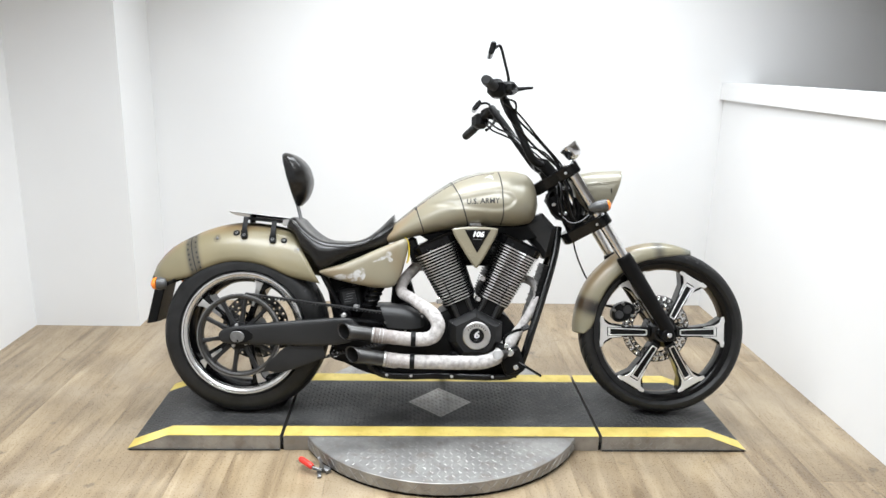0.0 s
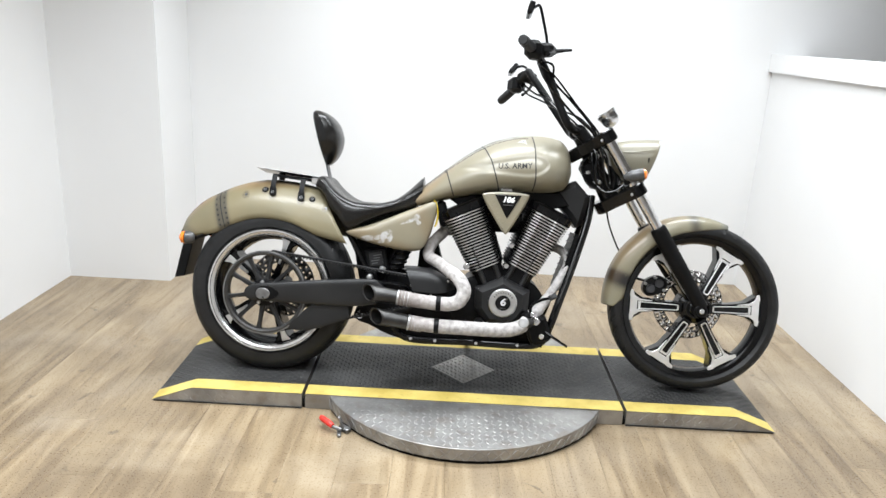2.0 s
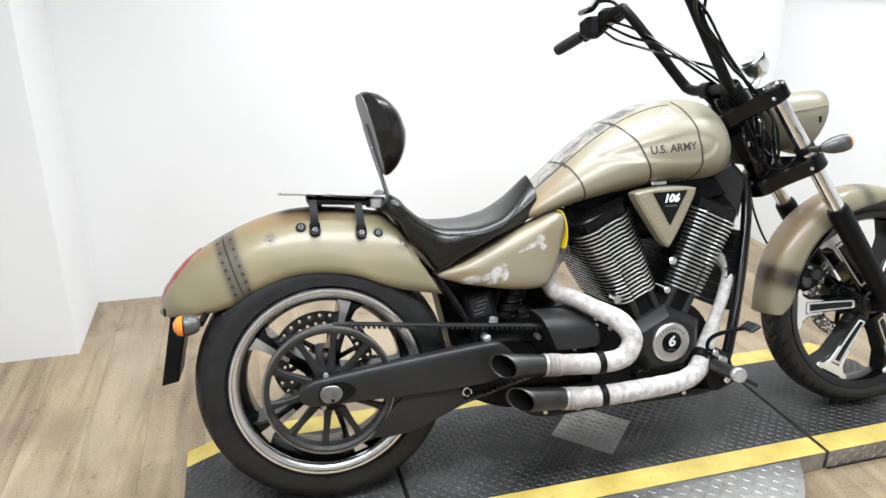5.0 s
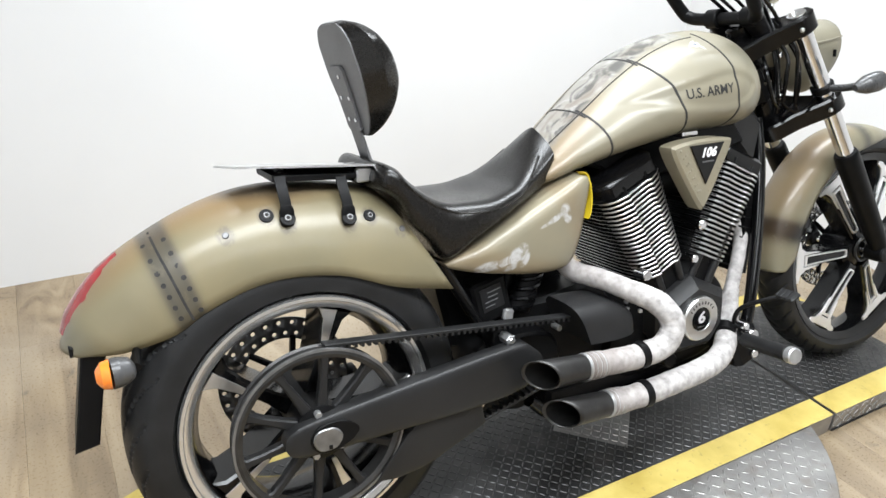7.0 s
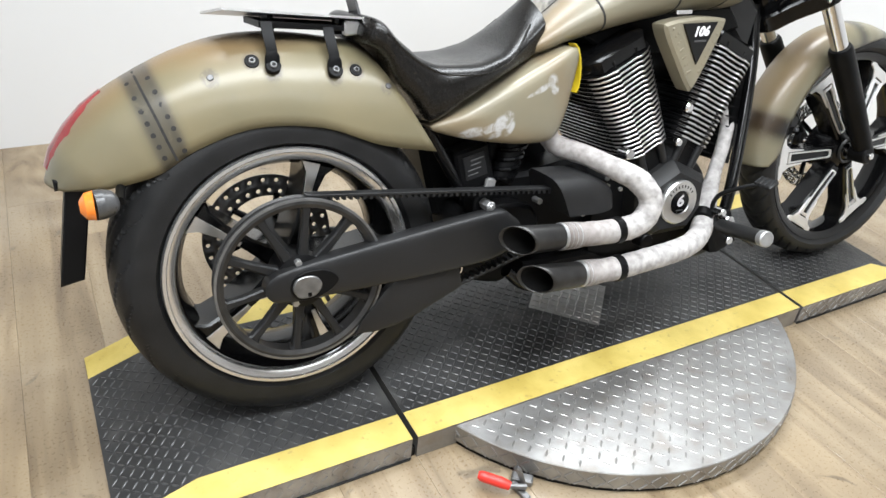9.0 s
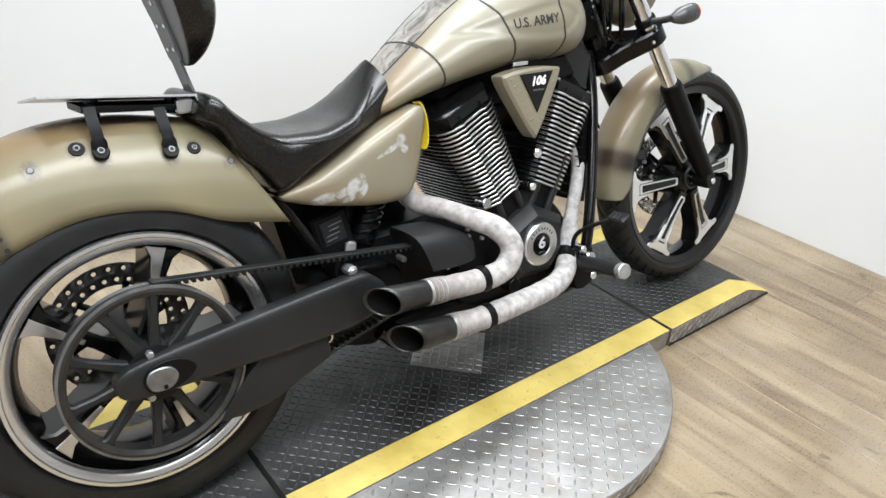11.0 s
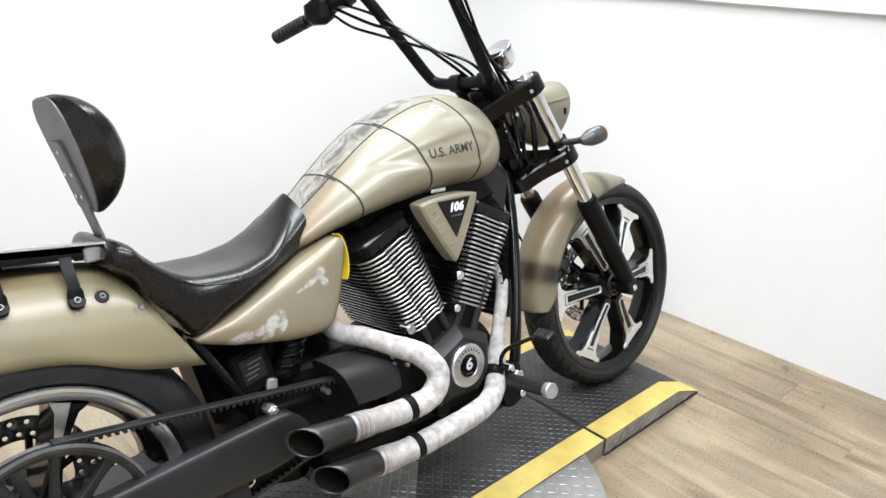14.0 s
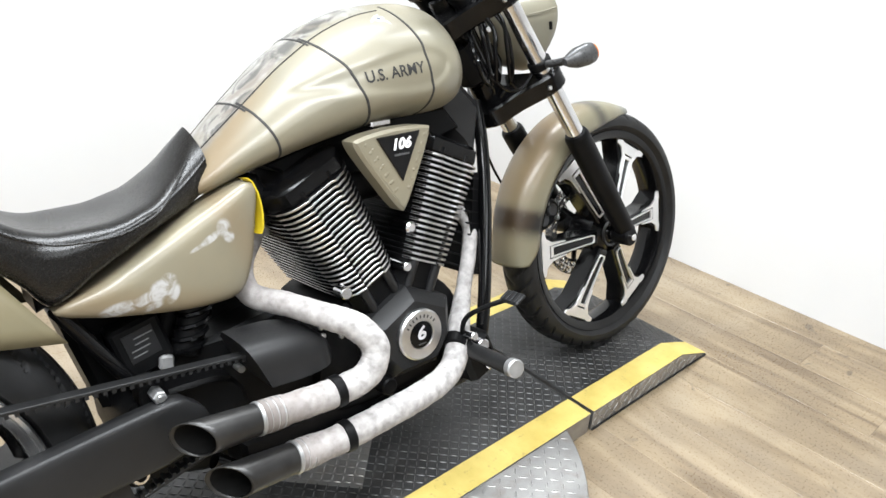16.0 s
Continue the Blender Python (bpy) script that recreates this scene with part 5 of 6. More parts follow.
part("speedometer", lathe_free(fresh(), (0.532, 0.004, 1.028), (0.492, 0.004, 1.074), [(0.0, 0.008), (0.06, 0.020), (0.2, 0.029), (0.4, 0.034), (0.8, 0.037), (0.93, 0.038), (1.0, 0.034)]), CHROME, bike, "round chrome speedometer")
for s in (-1, 1):
    a, b = Vector((0.548, 0.236 * s, 0.822)), Vector((0.606, 0.248 * s, 0.834))
    d = (b - a).normalized()
    sig = part("front_signal", tube(fresh(), [a - d * 0.012, a, a + d * 0.02, a + d * 0.045, b], [0.008, 0.015, 0.022, 0.024, 0.022], 18), GREY, bike, "grey bullet turn signal with an amber lens")
    part("lens", tube(fresh(), [b - d * 0.004, b + d * 0.006, b + d * 0.012], [0.021, 0.018, 0.006], 16, 3), AMBER, sig, "amber lens")
    part("stem", tube(fresh(), [(0.588, 0.125 * s, 0.813), (0.578, 0.175 * s, 0.816), (0.560, 0.225 * s, 0.823)], 0.009, 10), GREY, sig)
    part("stem_clamp", rod(fresh(), (0.582, 0.112 * s, 0.824), (0.593, 0.112 * s, 0.807), 0.028, 0.028, 20, 0.003), BLACK, sig)

# tail
plate = part("plate_holder", prism(fresh(), [(-1.148, 0.500), (-1.108, 0.500), (-1.146, 0.326), (-1.186, 0.319)], -0.062, 0.062, 0.003), BLACK, bike, "plain black number plate holder")
part("holder_base", prism(fresh(), [(-1.165, 0.512), (-1.02, 0.510), (-1.03, 0.494), (-1.165, 0.492)], -0.06, 0.06, 0.004), BLACK, plate)
for s in (-1, 1):
    sig = part("rear_signal", tube(fresh(), [(-1.074, 0.152 * s, 0.490), (-1.080, 0.154 * s, 0.490), (-1.096, 0.157 * s, 0.490), (-1.108, 0.159 * s, 0.490)], [0.010, 0.020, 0.025, 0.025], 18), GREY, bike, "grey turn signal with an amber lens")
    part("lens", tube(fresh(), [(-1.108, 0.159 * s, 0.490), (-1.121, 0.159 * s, 0.490), (-1.130, 0.159 * s, 0.490)], [0.0248, 0.022, 0.010], 18, 3), AMBER, sig, "amber lens")
    part("stem", rod(fresh(), (-1.07, 0.155 * s, 0.490), (-1.06, 0.06 * s, 0.500), 0.008, 0.008, 10), BLACK, sig)
bm = fresh()
rings = []
for x, z, w in ((-1.174, 0.524, 0.028), (-1.162, 0.553, 0.038), (-1.134, 0.590, 0.042), (-1.102, 0.622, 0.038), (-1.068, 0.646, 0.022)):
    n = Vector((-0.72, 0, 0.69))
    rings.append([Vector((x, w * c, z)) + n * (-0.009 + 0.012 * (1 - c * c)) for c in np.linspace(-1, 1, 11)] + [Vector((x, w * c, z)) - n * 0.014 for c in np.linspace(1, -1, 5)])
loft(bm, rings)
part("tail_light", bm, REDL, bike, "long red tail light lens", 50)

# foot controls
peg = part("foot_peg", rod(fresh(), (0.235, -0.225, 0.258), (0.200, -0.375, 0.283), 0.0165, 0.0175, 18, 0.003), RUBBER, bike, "ribbed black foot peg")
part("peg_end", rod(fresh(), (0.201, -0.372, 0.2825), (0.197, -0.392, 0.286), 0.0185, 0.0185, 18, 0.003), AXLE, peg)
part("peg_mount", block(fresh(), (0.27, -0.16, 0.225), (0.085, 0.10, 0.10), 0.012, Matrix.Rotation(radians(-20), 3, "Y")), BLACK, bike, "black foot control bracket")
for p, q, r in (((0.262, -0.20, 0.262), (0.256, -0.235, 0.266), 0.014), ((0.285, -0.19, 0.205), (0.281, -0.222, 0.208), 0.010), ((0.245, -0.19, 0.285), (0.242, -0.225, 0.288), 0.009)):
    part("mount_bolt", rod(fresh(), p, q, r, r, 16, 0.002), CHROME, bike)
pedal = part("brake_pedal", tube(fresh(), [(0.252, -0.185, 0.262), (0.236, -0.192, 0.300), (0.246, -0.202, 0.328), (0.275, -0.235, 0.350), (0.304, -0.262, 0.362)], 0.0055, 10), BLACK, bike, "black foot brake pedal")
pad = part("pedal_pad", block(fresh(), (0.308, -0.275, 0.367), (0.032, 0.050, 0.010), 0.003, Matrix.Rotation(radians(-25), 3, "Y")), RUBBER, pedal)
for k in range(4):
    part("pad_rib", block(fresh(), (0.3035 + 0.0012, -0.2935 + 0.0125 * k, 0.3725), (0.028, 0.005, 0.003), 0.001, Matrix.Rotation(radians(-25), 3, "Y")), RUBBER, pad)
part("shock", rod(fresh(), (-0.36, -0.02, 0.36), (-0.28, -0.02, 0.50), 0.035, 0.035, 20, 0.004), BLACK, bike)
part("side_stand", tube(fresh(), [(0.05, 0.14, 0.18), (0.03, 0.20, 0.10), (0.0, 0.27, 0.062)], 0.012, 10), BLACK, bike)

# ---- small parts of the motorcycle ----
from mathutils.bvhtree import BVHTree


def surface(ob):
    me = ob.data
    return BVHTree.FromPolygons([v.co.copy() for v in me.vertices], [tuple(p.vertices) for p in me.polygons])


def onto(tree, x, z, side=-1):
    """Where a line along y meets a surface from its right-hand side."""
    hit, normal, _, _ = tree.ray_cast(Vector((x, side * 0.6, z)), Vector((0, -side, 0)))
    if hit is None:
        return None, None
    return hit, (normal if normal.y * side > 0 else -normal)


def onto_top(tree, x, y):
    hit, normal, _, _ = tree.ray_cast(Vector((x, y, 1.4)), Vector((0, 0, -1)))
    if hit is None:
        return None, None
    return hit, (normal if normal.z > 0 else -normal)


def ribbon(name, pts, half, mat, parent, label="", lift=0.0010):
    """A thin raised strip along points with normals."""
    bm = fresh()
    rings = []
    for i, (p, n) in enumerate(pts):
        t = (pts[min(i + 1, len(pts) - 1)][0] - pts[max(i - 1, 0)][0]).normalized()
        u = n.cross(t).normalized() * half
        rings.append([p - u - n * 0.002, p - u + n * lift, p + u + n * lift, p + u - n * 0.002])
    loft(bm, rings)
    return part(name, bm, mat, parent, label, 60)


def track(tree, path, steps=5, side=-1):
    pts = []
    for q in spline([(x, 0, z) for x, z in path], steps):
        p, n = onto(tree, q.x, q.z, side)
        if p is not None:
            pts.append((p, n))
    return pts


def bolt(parent, p, n, r, h, mat=CHROME, sides=6, name="bolt"):
    p, n = Vector(p), Vector(n).normalized()
    return part(name, rod(fresh(), p - n * 0.002, p + n * h, r, r * 0.95, sides if sides > 6 else 12, min(0.0012, h / 3)), mat, parent)


FT = surface(rear_fender)
for x, z, r in ((-0.896, 0.668, 0.009), (-0.822, 0.690, 0.013), (-0.789, 0.678, 0.014), (-0.677, 0.664, 0.014), (-0.634, 0.664, 0.012), (-0.575, 0.633, 0.009)):
    p, n = onto(FT, x, z)
    if r > 0.0135:
        q = [Vector((x, -0.080, z + 0.078)), Vector((x, -0.088, z + 0.060)), p + n * 0.006 + Vector((0, 0, 0.030)), p + n * 0.006 + Vector((0, 0, -0.004))]
        bm = fresh()
        loft(bm, [[c + Vector((dx, dy, 0)) for dx, dy in ((-0.0095, -0.002), (0.0095, -0.002), (0.0095, 0.002), (-0.0095, 0.002))] for c in q])
        strut = part("rack_strut", bm, BLACK, rack, "black strut with a rounded end")
        bm = fresh()
        loft(bm, [[p + n * h + Vector((dx * f, 0, dz * f)) for dx, dz in smooth2([(-0.0105, 0.022), (0.0105, 0.022), (0.0125, 0.0), (0.009, -0.013), (-0.009, -0.013), (-0.0125, 0.0)], 3)] for h, f in ((0.004, 1.0), (0.0095, 1.0), (0.0105, 0.92))])
        part("strut_end", bm, BLACK, strut)
        p = p + n * 0.0085
    if r < 0.0095:
        part("fender_rivet", rod(fresh(), p - n * 0.002, p + n * 0.0035, 0.0078, 0.0060, 16, 0.0012), GUNM, rear_fender, "bare metal fender rivet")
        continue
    washer = part("washer", rod(fresh(), p - n * 0.002, p + n * 0.0042, r, r, 20, 0.001), BLACK, rear_fender, "black washer")
    part("bolt", rod(fresh(), p, p + n * 0.0075, r * 0.50, r * 0.46, 12, 0.0012), DULL, washer)
    part("bolt_socket", rod(fresh(), p + n * 0.006, p + n * 0.0079, r * 0.28, r * 0.28, 6), BLACK, washer)
ribbon("seam_line", track(FT, [(-1.013, 0.678), (-1.005, 0.650), (-0.992, 0.610), (-0.978, 0.565), (-0.966, 0.530)]), 0.0022, INK, rear_fender, "dark seam line", 0.0030)
for k in range(7):
    u = 0.06 + k / 7.4
    for s in (-1, 1):
        x, z = -1.011 + 0.045 * u + s * 0.0165, 0.672 - 0.142 * u + s * 0.005
        p, n = onto(FT, x, z)
        if p:
            part("rivet", rod(fresh(), p - n * 0.001, p + n * 0.0020, 0.0068, 0.0050, 12, 0.0006), INK, rear_fender)

# tank markings
TT = surface(tank)
for path, w in (([(-0.118, 0.812), (-0.108, 0.785), (-0.096, 0.752), (-0.086, 0.722), (-0.084, 0.712)], 0.0022), ([(0.022, 0.912), (0.040, 0.880), (0.056, 0.850), (0.072, 0.80), (0.084, 0.762), (0.088, 0.742)], 0.0024), ([(0.208, 0.960), (0.212, 0.935), (0.217, 0.895), (0.219, 0.85), (0.222, 0.80), (0.219, 0.765), (0.216, 0.75)], 0.0022)):
    ribbon("panel_line", track(TT, path), w, INK, tank, "dark painted panel line")
for s in (-1, 1):
    pts = [onto_top(TT, x, s * along([(-0.23, 0.040), (-0.1, 0.058), (0.05, 0.066), (0.2, 0.060)], x)) for x in np.linspace(-0.22, 0.19, 20)]
    ribbon("panel_line", [q for q in pts if q[0]], 0.0014, INK, tank)
def lettering(name, text, size, mat, parent, place, slant=0.0, squeeze=1.0, label="", bold=0.0):
    """Text laid flat in the plane of x and z, then put in place vertex by vertex."""
    cu = bpy.data.curves.new(name, "FONT")
    cu.body, cu.size, cu.shear, cu.extrude, cu.align_x, cu.align_y = text, size, slant, 0, "CENTER", "CENTER"
    cu.resolution_u, cu.offset = 3, bold
    tmp = bpy.data.objects.new(name, cu)
    scene.collection.objects.link(tmp)
    me = bpy.data.meshes.new_from_object(tmp)
    bpy.data.objects.remove(tmp)
    bm = fresh()
    bm.from_mesh(me)
    bmesh.ops.subdivide_edges(bm, edges=[e for e in bm.edges if e.calc_length() > size * 0.25], cuts=2)
    for v in bm.verts:
        v.co = place(v.co.x * squeeze, v.co.y)
    ob = part(name, bm, mat, parent, label)
    return ob


def on_tank(u, v):
    x, z = 0.143 + u, 0.838 + v + 0.06 * u
    p, n = onto(TT, x, z)
    return p + n * 0.0012 if p else Vector((x, -0.18, z))


lettering("lettering", "U.S. ARMY", 0.0285, INK, tank, on_tank, 0, 0.98, "dark stencilled lettering U.S. ARMY", 0.0005)
WHITE = shader("white_print", (0.78, 0.78, 0.78), 0.4, 0.0, 0.05, 40, 200, 0.0)
lettering("badge_number", "106", 0.027, WHITE, engine, lambda u, v: Vector((0.125 + u, -0.1915, 0.710 + v)), 0.25, 1.1, "white printed number 106", 0.0014)
part("badge_bar", block(fresh(), (0.125, -0.1912, 0.691), (0.034, 0.0012, 0.004)), GREY, engine)
lettering("emblem_number", "6", 0.038, PALE, engine, lambda u, v: Vector((CX + 0.003 + u, -0.1895, CZ + 0.003 + v)), 0.1, 1.15, "white number 6", 0.0014)
part("emblem_bar", block(fresh(), (CX + 0.003, -0.1892, CZ - 0.019), (0.02, 0.0012, 0.003)), GREY, engine)
for k in range(9):
    t = radians(35 + k * 13.75)
    bm = fresh()
    block(bm, (0, 0, 0), (0.0030, 0.001, 0.0065))
    bmesh.ops.transform(bm, matrix=Matrix.Translation((CX + 0.003 + 0.040 * math.cos(t), -0.1905, CZ + 0.040 * math.sin(t))) @ Matrix.Rotation(math.pi / 2 - t, 4, "Y"), verts=bm.verts)
    part("ring_mark", bm, GREY, engine)
for a, b, n in (((0.049, 0.722), (0.113, 0.612), 7), ((0.064, 0.712), (0.118, 0.613), 6), ((0.187, 0.722), (0.131, 0.612), 7)):
    for k in range(n):
        u = (k + 0.2) / n
        p = (a[0] + (b[0] - a[0]) * u, -0.1862, a[1] + (b[1] - a[1]) * u)
        part("cover_dimple", ball(fresh(), p, 0.0036, (1, 0.30, 1), 10), SAND, engine)

# welt round the seat, and panel lines over the tank's top
ST = surface(seat)
for s in (-1, 1):
    pts = [onto(ST, x, along(STOP, x) - 0.026, s)[0] for x in np.linspace(-0.585, -0.235, 26)]
    part("welt", tube(fresh(), [p for p in pts if p], 0.0024, 6, 1), LEATHER, seat, "raised welt seam")
for x0, x1, reach in ((-0.128, -0.118, 0.075), (0.012, 0.022, 0.075)):
    pts = [onto_top(TT, x0 + (x1 - x0) * abs(y) / reach, y) for y in np.linspace(-reach, reach, 15)]
    ribbon("panel_line", [q for q in pts if q[0]], 0.0018, INK, tank)

# bolts of the engine
for x, z in ((0.128, 0.405), (0.038, 0.362), (0.218, 0.362), (0.040, 0.290), (0.216, 0.290), (0.078, 0.242), (0.178, 0.242)):
    bolt(engine, (x, -0.154, z), (0, -1, 0), 0.0052, 0.007, STEEL)
for x, z in ((-0.085, 0.405), (-0.082, 0.388), (-0.16, 0.372), (-0.045, 0.375), (-0.145, 0.33)):
    bolt(engine, (x, -0.176, z), (0, -1, 0), 0.0048, 0.006, STEEL)
part("chrome_plug", rod(fresh(), (0.150, -0.10, 0.538), (0.150, -0.165, 0.538), 0.013, 0.012, 20, 0.004), CHROME, engine, "chrome plug between the cylinders")
part("chrome_plug", rod(fresh(), (0.135, -0.10, 0.458), (0.135, -0.160, 0.458), 0.011, 0.010, 16, 0.002), CHROME, engine)
part("chrome_plug", rod(fresh(), (-0.012, -0.13, 0.446), (-0.016, -0.168, 0.448), 0.013, 0.012, 16, 0.002), CHROME, engine)
part("oil_filter_cap", rod(fresh(), (0.045, -0.15, 0.235), (0.045, -0.186, 0.235), 0.02, 0.018, 20, 0.003), BLACK, engine)
part("gear_case", prism(fresh(), smooth2([(-0.34, 0.25), (-0.33, 0.39), (-0.22, 0.41), (-0.06, 0.41), (-0.02, 0.22), (-0.20, 0.19)], 3), -0.07, 0.11, 0.01), BLACK, engine, "black gearbox case")
# Added filler keeps the space under the side panel black.
part("case_filler", prism(fresh(), [(-0.22, 0.36), (-0.21, 0.50), (-0.14, 0.52), (-0.09, 0.36)], 0.02, 0.10, 0.008), BLACK, engine, "black filler block below the rear cylinder")
part("cradle", prism(fresh(), [(-0.24, 0.14), (-0.24, 0.20), (0.30, 0.20), (0.30, 0.14)], -0.10, 0.10, 0.01), BLACK, engine)
part("intake", rod(fresh(), (0.06, -0.02, 0.63), (0.19, -0.02, 0.63), 0.05, 0.05, 18, 0.004), BLACK, engine)
part("top_cover", prism(fresh(), [(-0.10, 0.70), (0.10, 0.745), (0.33, 0.75), (0.37, 0.70), (0.20, 0.66), (0.0, 0.64)], -0.075, 0.075, 0.006), BLACK, engine)
part("cable_bracket", block(fresh(), (0.118, -0.13, 0.748), (0.045, 0.03, 0.014), 0.003), CHROME, engine)
for x, z in ((-0.215, 0.150), (-0.12, 0.148), (0.04, 0.150), (0.20, 0.152), (0.29, 0.165)):
    bolt(bike, (x, -0.13, z), (0, -1, 0), 0.007, 0.010, CHROME, 12, "rail_bolt")

# rear frame, electrical box, filler blocks, damper, tags
part("frame_strut", rod(fresh(), (-0.485, -0.085, 0.545), (-0.385, -0.085, 0.36), 0.013, 0.013, 14, 0.002), GLOSS, bike)
part("frame_strut", rod(fresh(), (-0.485, 0.085, 0.545), (-0.385, 0.085, 0.36), 0.013, 0.013, 14, 0.002), GLOSS, bike)
box = part("control_box", block(fresh(), (-0.37, -0.06, 0.440), (0.085, 0.06, 0.095), 0.006, Matrix.Rotation(radians(-12), 3, "Y")), BLACK, bike, "black electrical box with a printed label")
part("box_label", block(fresh(), (-0.372, -0.0915, 0.447), (0.052, 0.001, 0.052), 0, Matrix.Rotation(radians(-12), 3, "Y")), SATIN, box)
for k in range(4):
    part("label_bar", block(fresh(), (-0.372 - 0.003 * k + 0.004, -0.0925, 0.463 - 0.011 * k), (0.032 - 0.008 * (k % 2), 0.001, 0.0022), 0, Matrix.Rotation(radians(-12), 3, "Y")), SHELLK, box)
# Added filler block blackens the see-through gap behind the struts.
part("strut_filler", block(fresh(), (-0.385, 0.03, 0.43), (0.15, 0.12, 0.20), 0.012, Matrix.Rotation(radians(-12), 3, "Y")), BLACK, bike, "black filler block behind the frame struts")
damper = part("damper", rod(fresh(), (-0.30, -0.075, 0.40), (-0.26, -0.075, 0.50), 0.026, 0.026, 20, 0.003), BLACK, bike, "black coil damper")
tube(bm := fresh(), [(-0.30 + 0.04 * u + 0.031 * math.cos(u * 31) * 0.9, -0.075 + 0.031 * math.sin(u * 31), 0.40 + 0.10 * u) for u in np.linspace(0, 1, 50)], 0.005, 6, 1)
part("coil", bm, GLOSS, damper)
part("strut_foot", block(fresh(), (-0.343, -0.105, 0.408), (0.024, 0.014, 0.026), 0.004, Matrix.Rotation(radians(12), 3, "Y")), AXLE, bike, "bare metal foot of the strut")
bm = fresh()
loft(bm, [[(x - 0.25 * dy + dx, -0.114 + dy, z) for dx, dy in ((-0.0015, -0.010), (0.0015, -0.010), (0.0015, 0.010), (-0.0015, 0.010))] for x, z in ((-0.158, 0.692), (-0.150, 0.684), (-0.143, 0.664), (-0.140, 0.642), (-0.140, 0.620), (-0.143, 0.600), (-0.148, 0.590))])
part("yellow_tag", bm, TAGY, bike, "curved yellow plastic tag")
# Added filler: blacks out the wall between saddle and side panel.
part("saddle_filler", prism(fresh(), [(-0.505, 0.535), (-0.505, 0.582), (-0.36, 0.632), (-0.25, 0.690), (-0.22, 0.650), (-0.36, 0.585)], -0.055, 0.055, 0.004), BLACK, bike, "added black filler block under the saddle")
part("pivot_casting", prism(fresh(), smooth2([(-0.425, 0.240), (-0.425, 0.345), (-0.36, 0.362), (-0.24, 0.345), (-0.22, 0.262), (-0.28, 0.225), (-0.36, 0.222)], 3), -0.120, 0.10, 0.008), BLACK, bike, "black swing arm pivot casting")
boss = part("stand_boss", prism(fresh(), smooth2([(-0.450, 0.240), (-0.455, 0.205), (-0.440, 0.182), (-0.397, 0.170), (-0.32, 0.136), (-0.24, 0.124), (-0.22, 0.20), (-0.30, 0.25), (-0.40, 0.25)], 3), -0.015, 0.05, 0.006), BLACK, bike, "black boss behind the swing arm")
part("boss_arm", prism(fresh(), smooth2([(-0.446, 0.232), (-0.442, 0.210), (-0.422, 0.200), (-0.36, 0.190), (-0.34, 0.235), (-0.38, 0.252), (-0.43, 0.250)], 3), -0.102, -0.01, 0.004), BLACK, boss)
part("boss_ring", rod(fresh(), (-0.423, -0.111, 0.224), (-0.423, -0.09, 0.224), 0.0155, 0.0155, 20, 0.002), CHROME, boss, "bright ring round a dark hole")
part("boss_hole", rod(fresh(), (-0.423, -0.113, 0.224), (-0.423, -0.09, 0.224), 0.009, 0.009, 16, 0.001), BLACK, boss)
part("pivot_bolt", rod(fresh(), (-0.383, -0.182, 0.384), (-0.383, -0.14, 0.384), 0.0115, 0.0115, 6, 0.002), AXLE, bike)
part("pivot_bolt", rod(fresh(), (-0.383, -0.186, 0.384), (-0.383, -0.15, 0.384), 0.006, 0.006, 12, 0.001), STEEL, bike)
part("pivot_bolt", rod(fresh(), (-0.224, -0.126, 0.356), (-0.224, -0.10, 0.356), 0.007, 0.007, 12, 0.001), AXLE, bike)
part("pivot_bracket", prism(fresh(), smooth2([(-0.402, 0.352), (-0.404, 0.392), (-0.385, 0.404), (-0.366, 0.392), (-0.36, 0.352)], 3), -0.150, -0.10, 0.004), BLACK, bike)

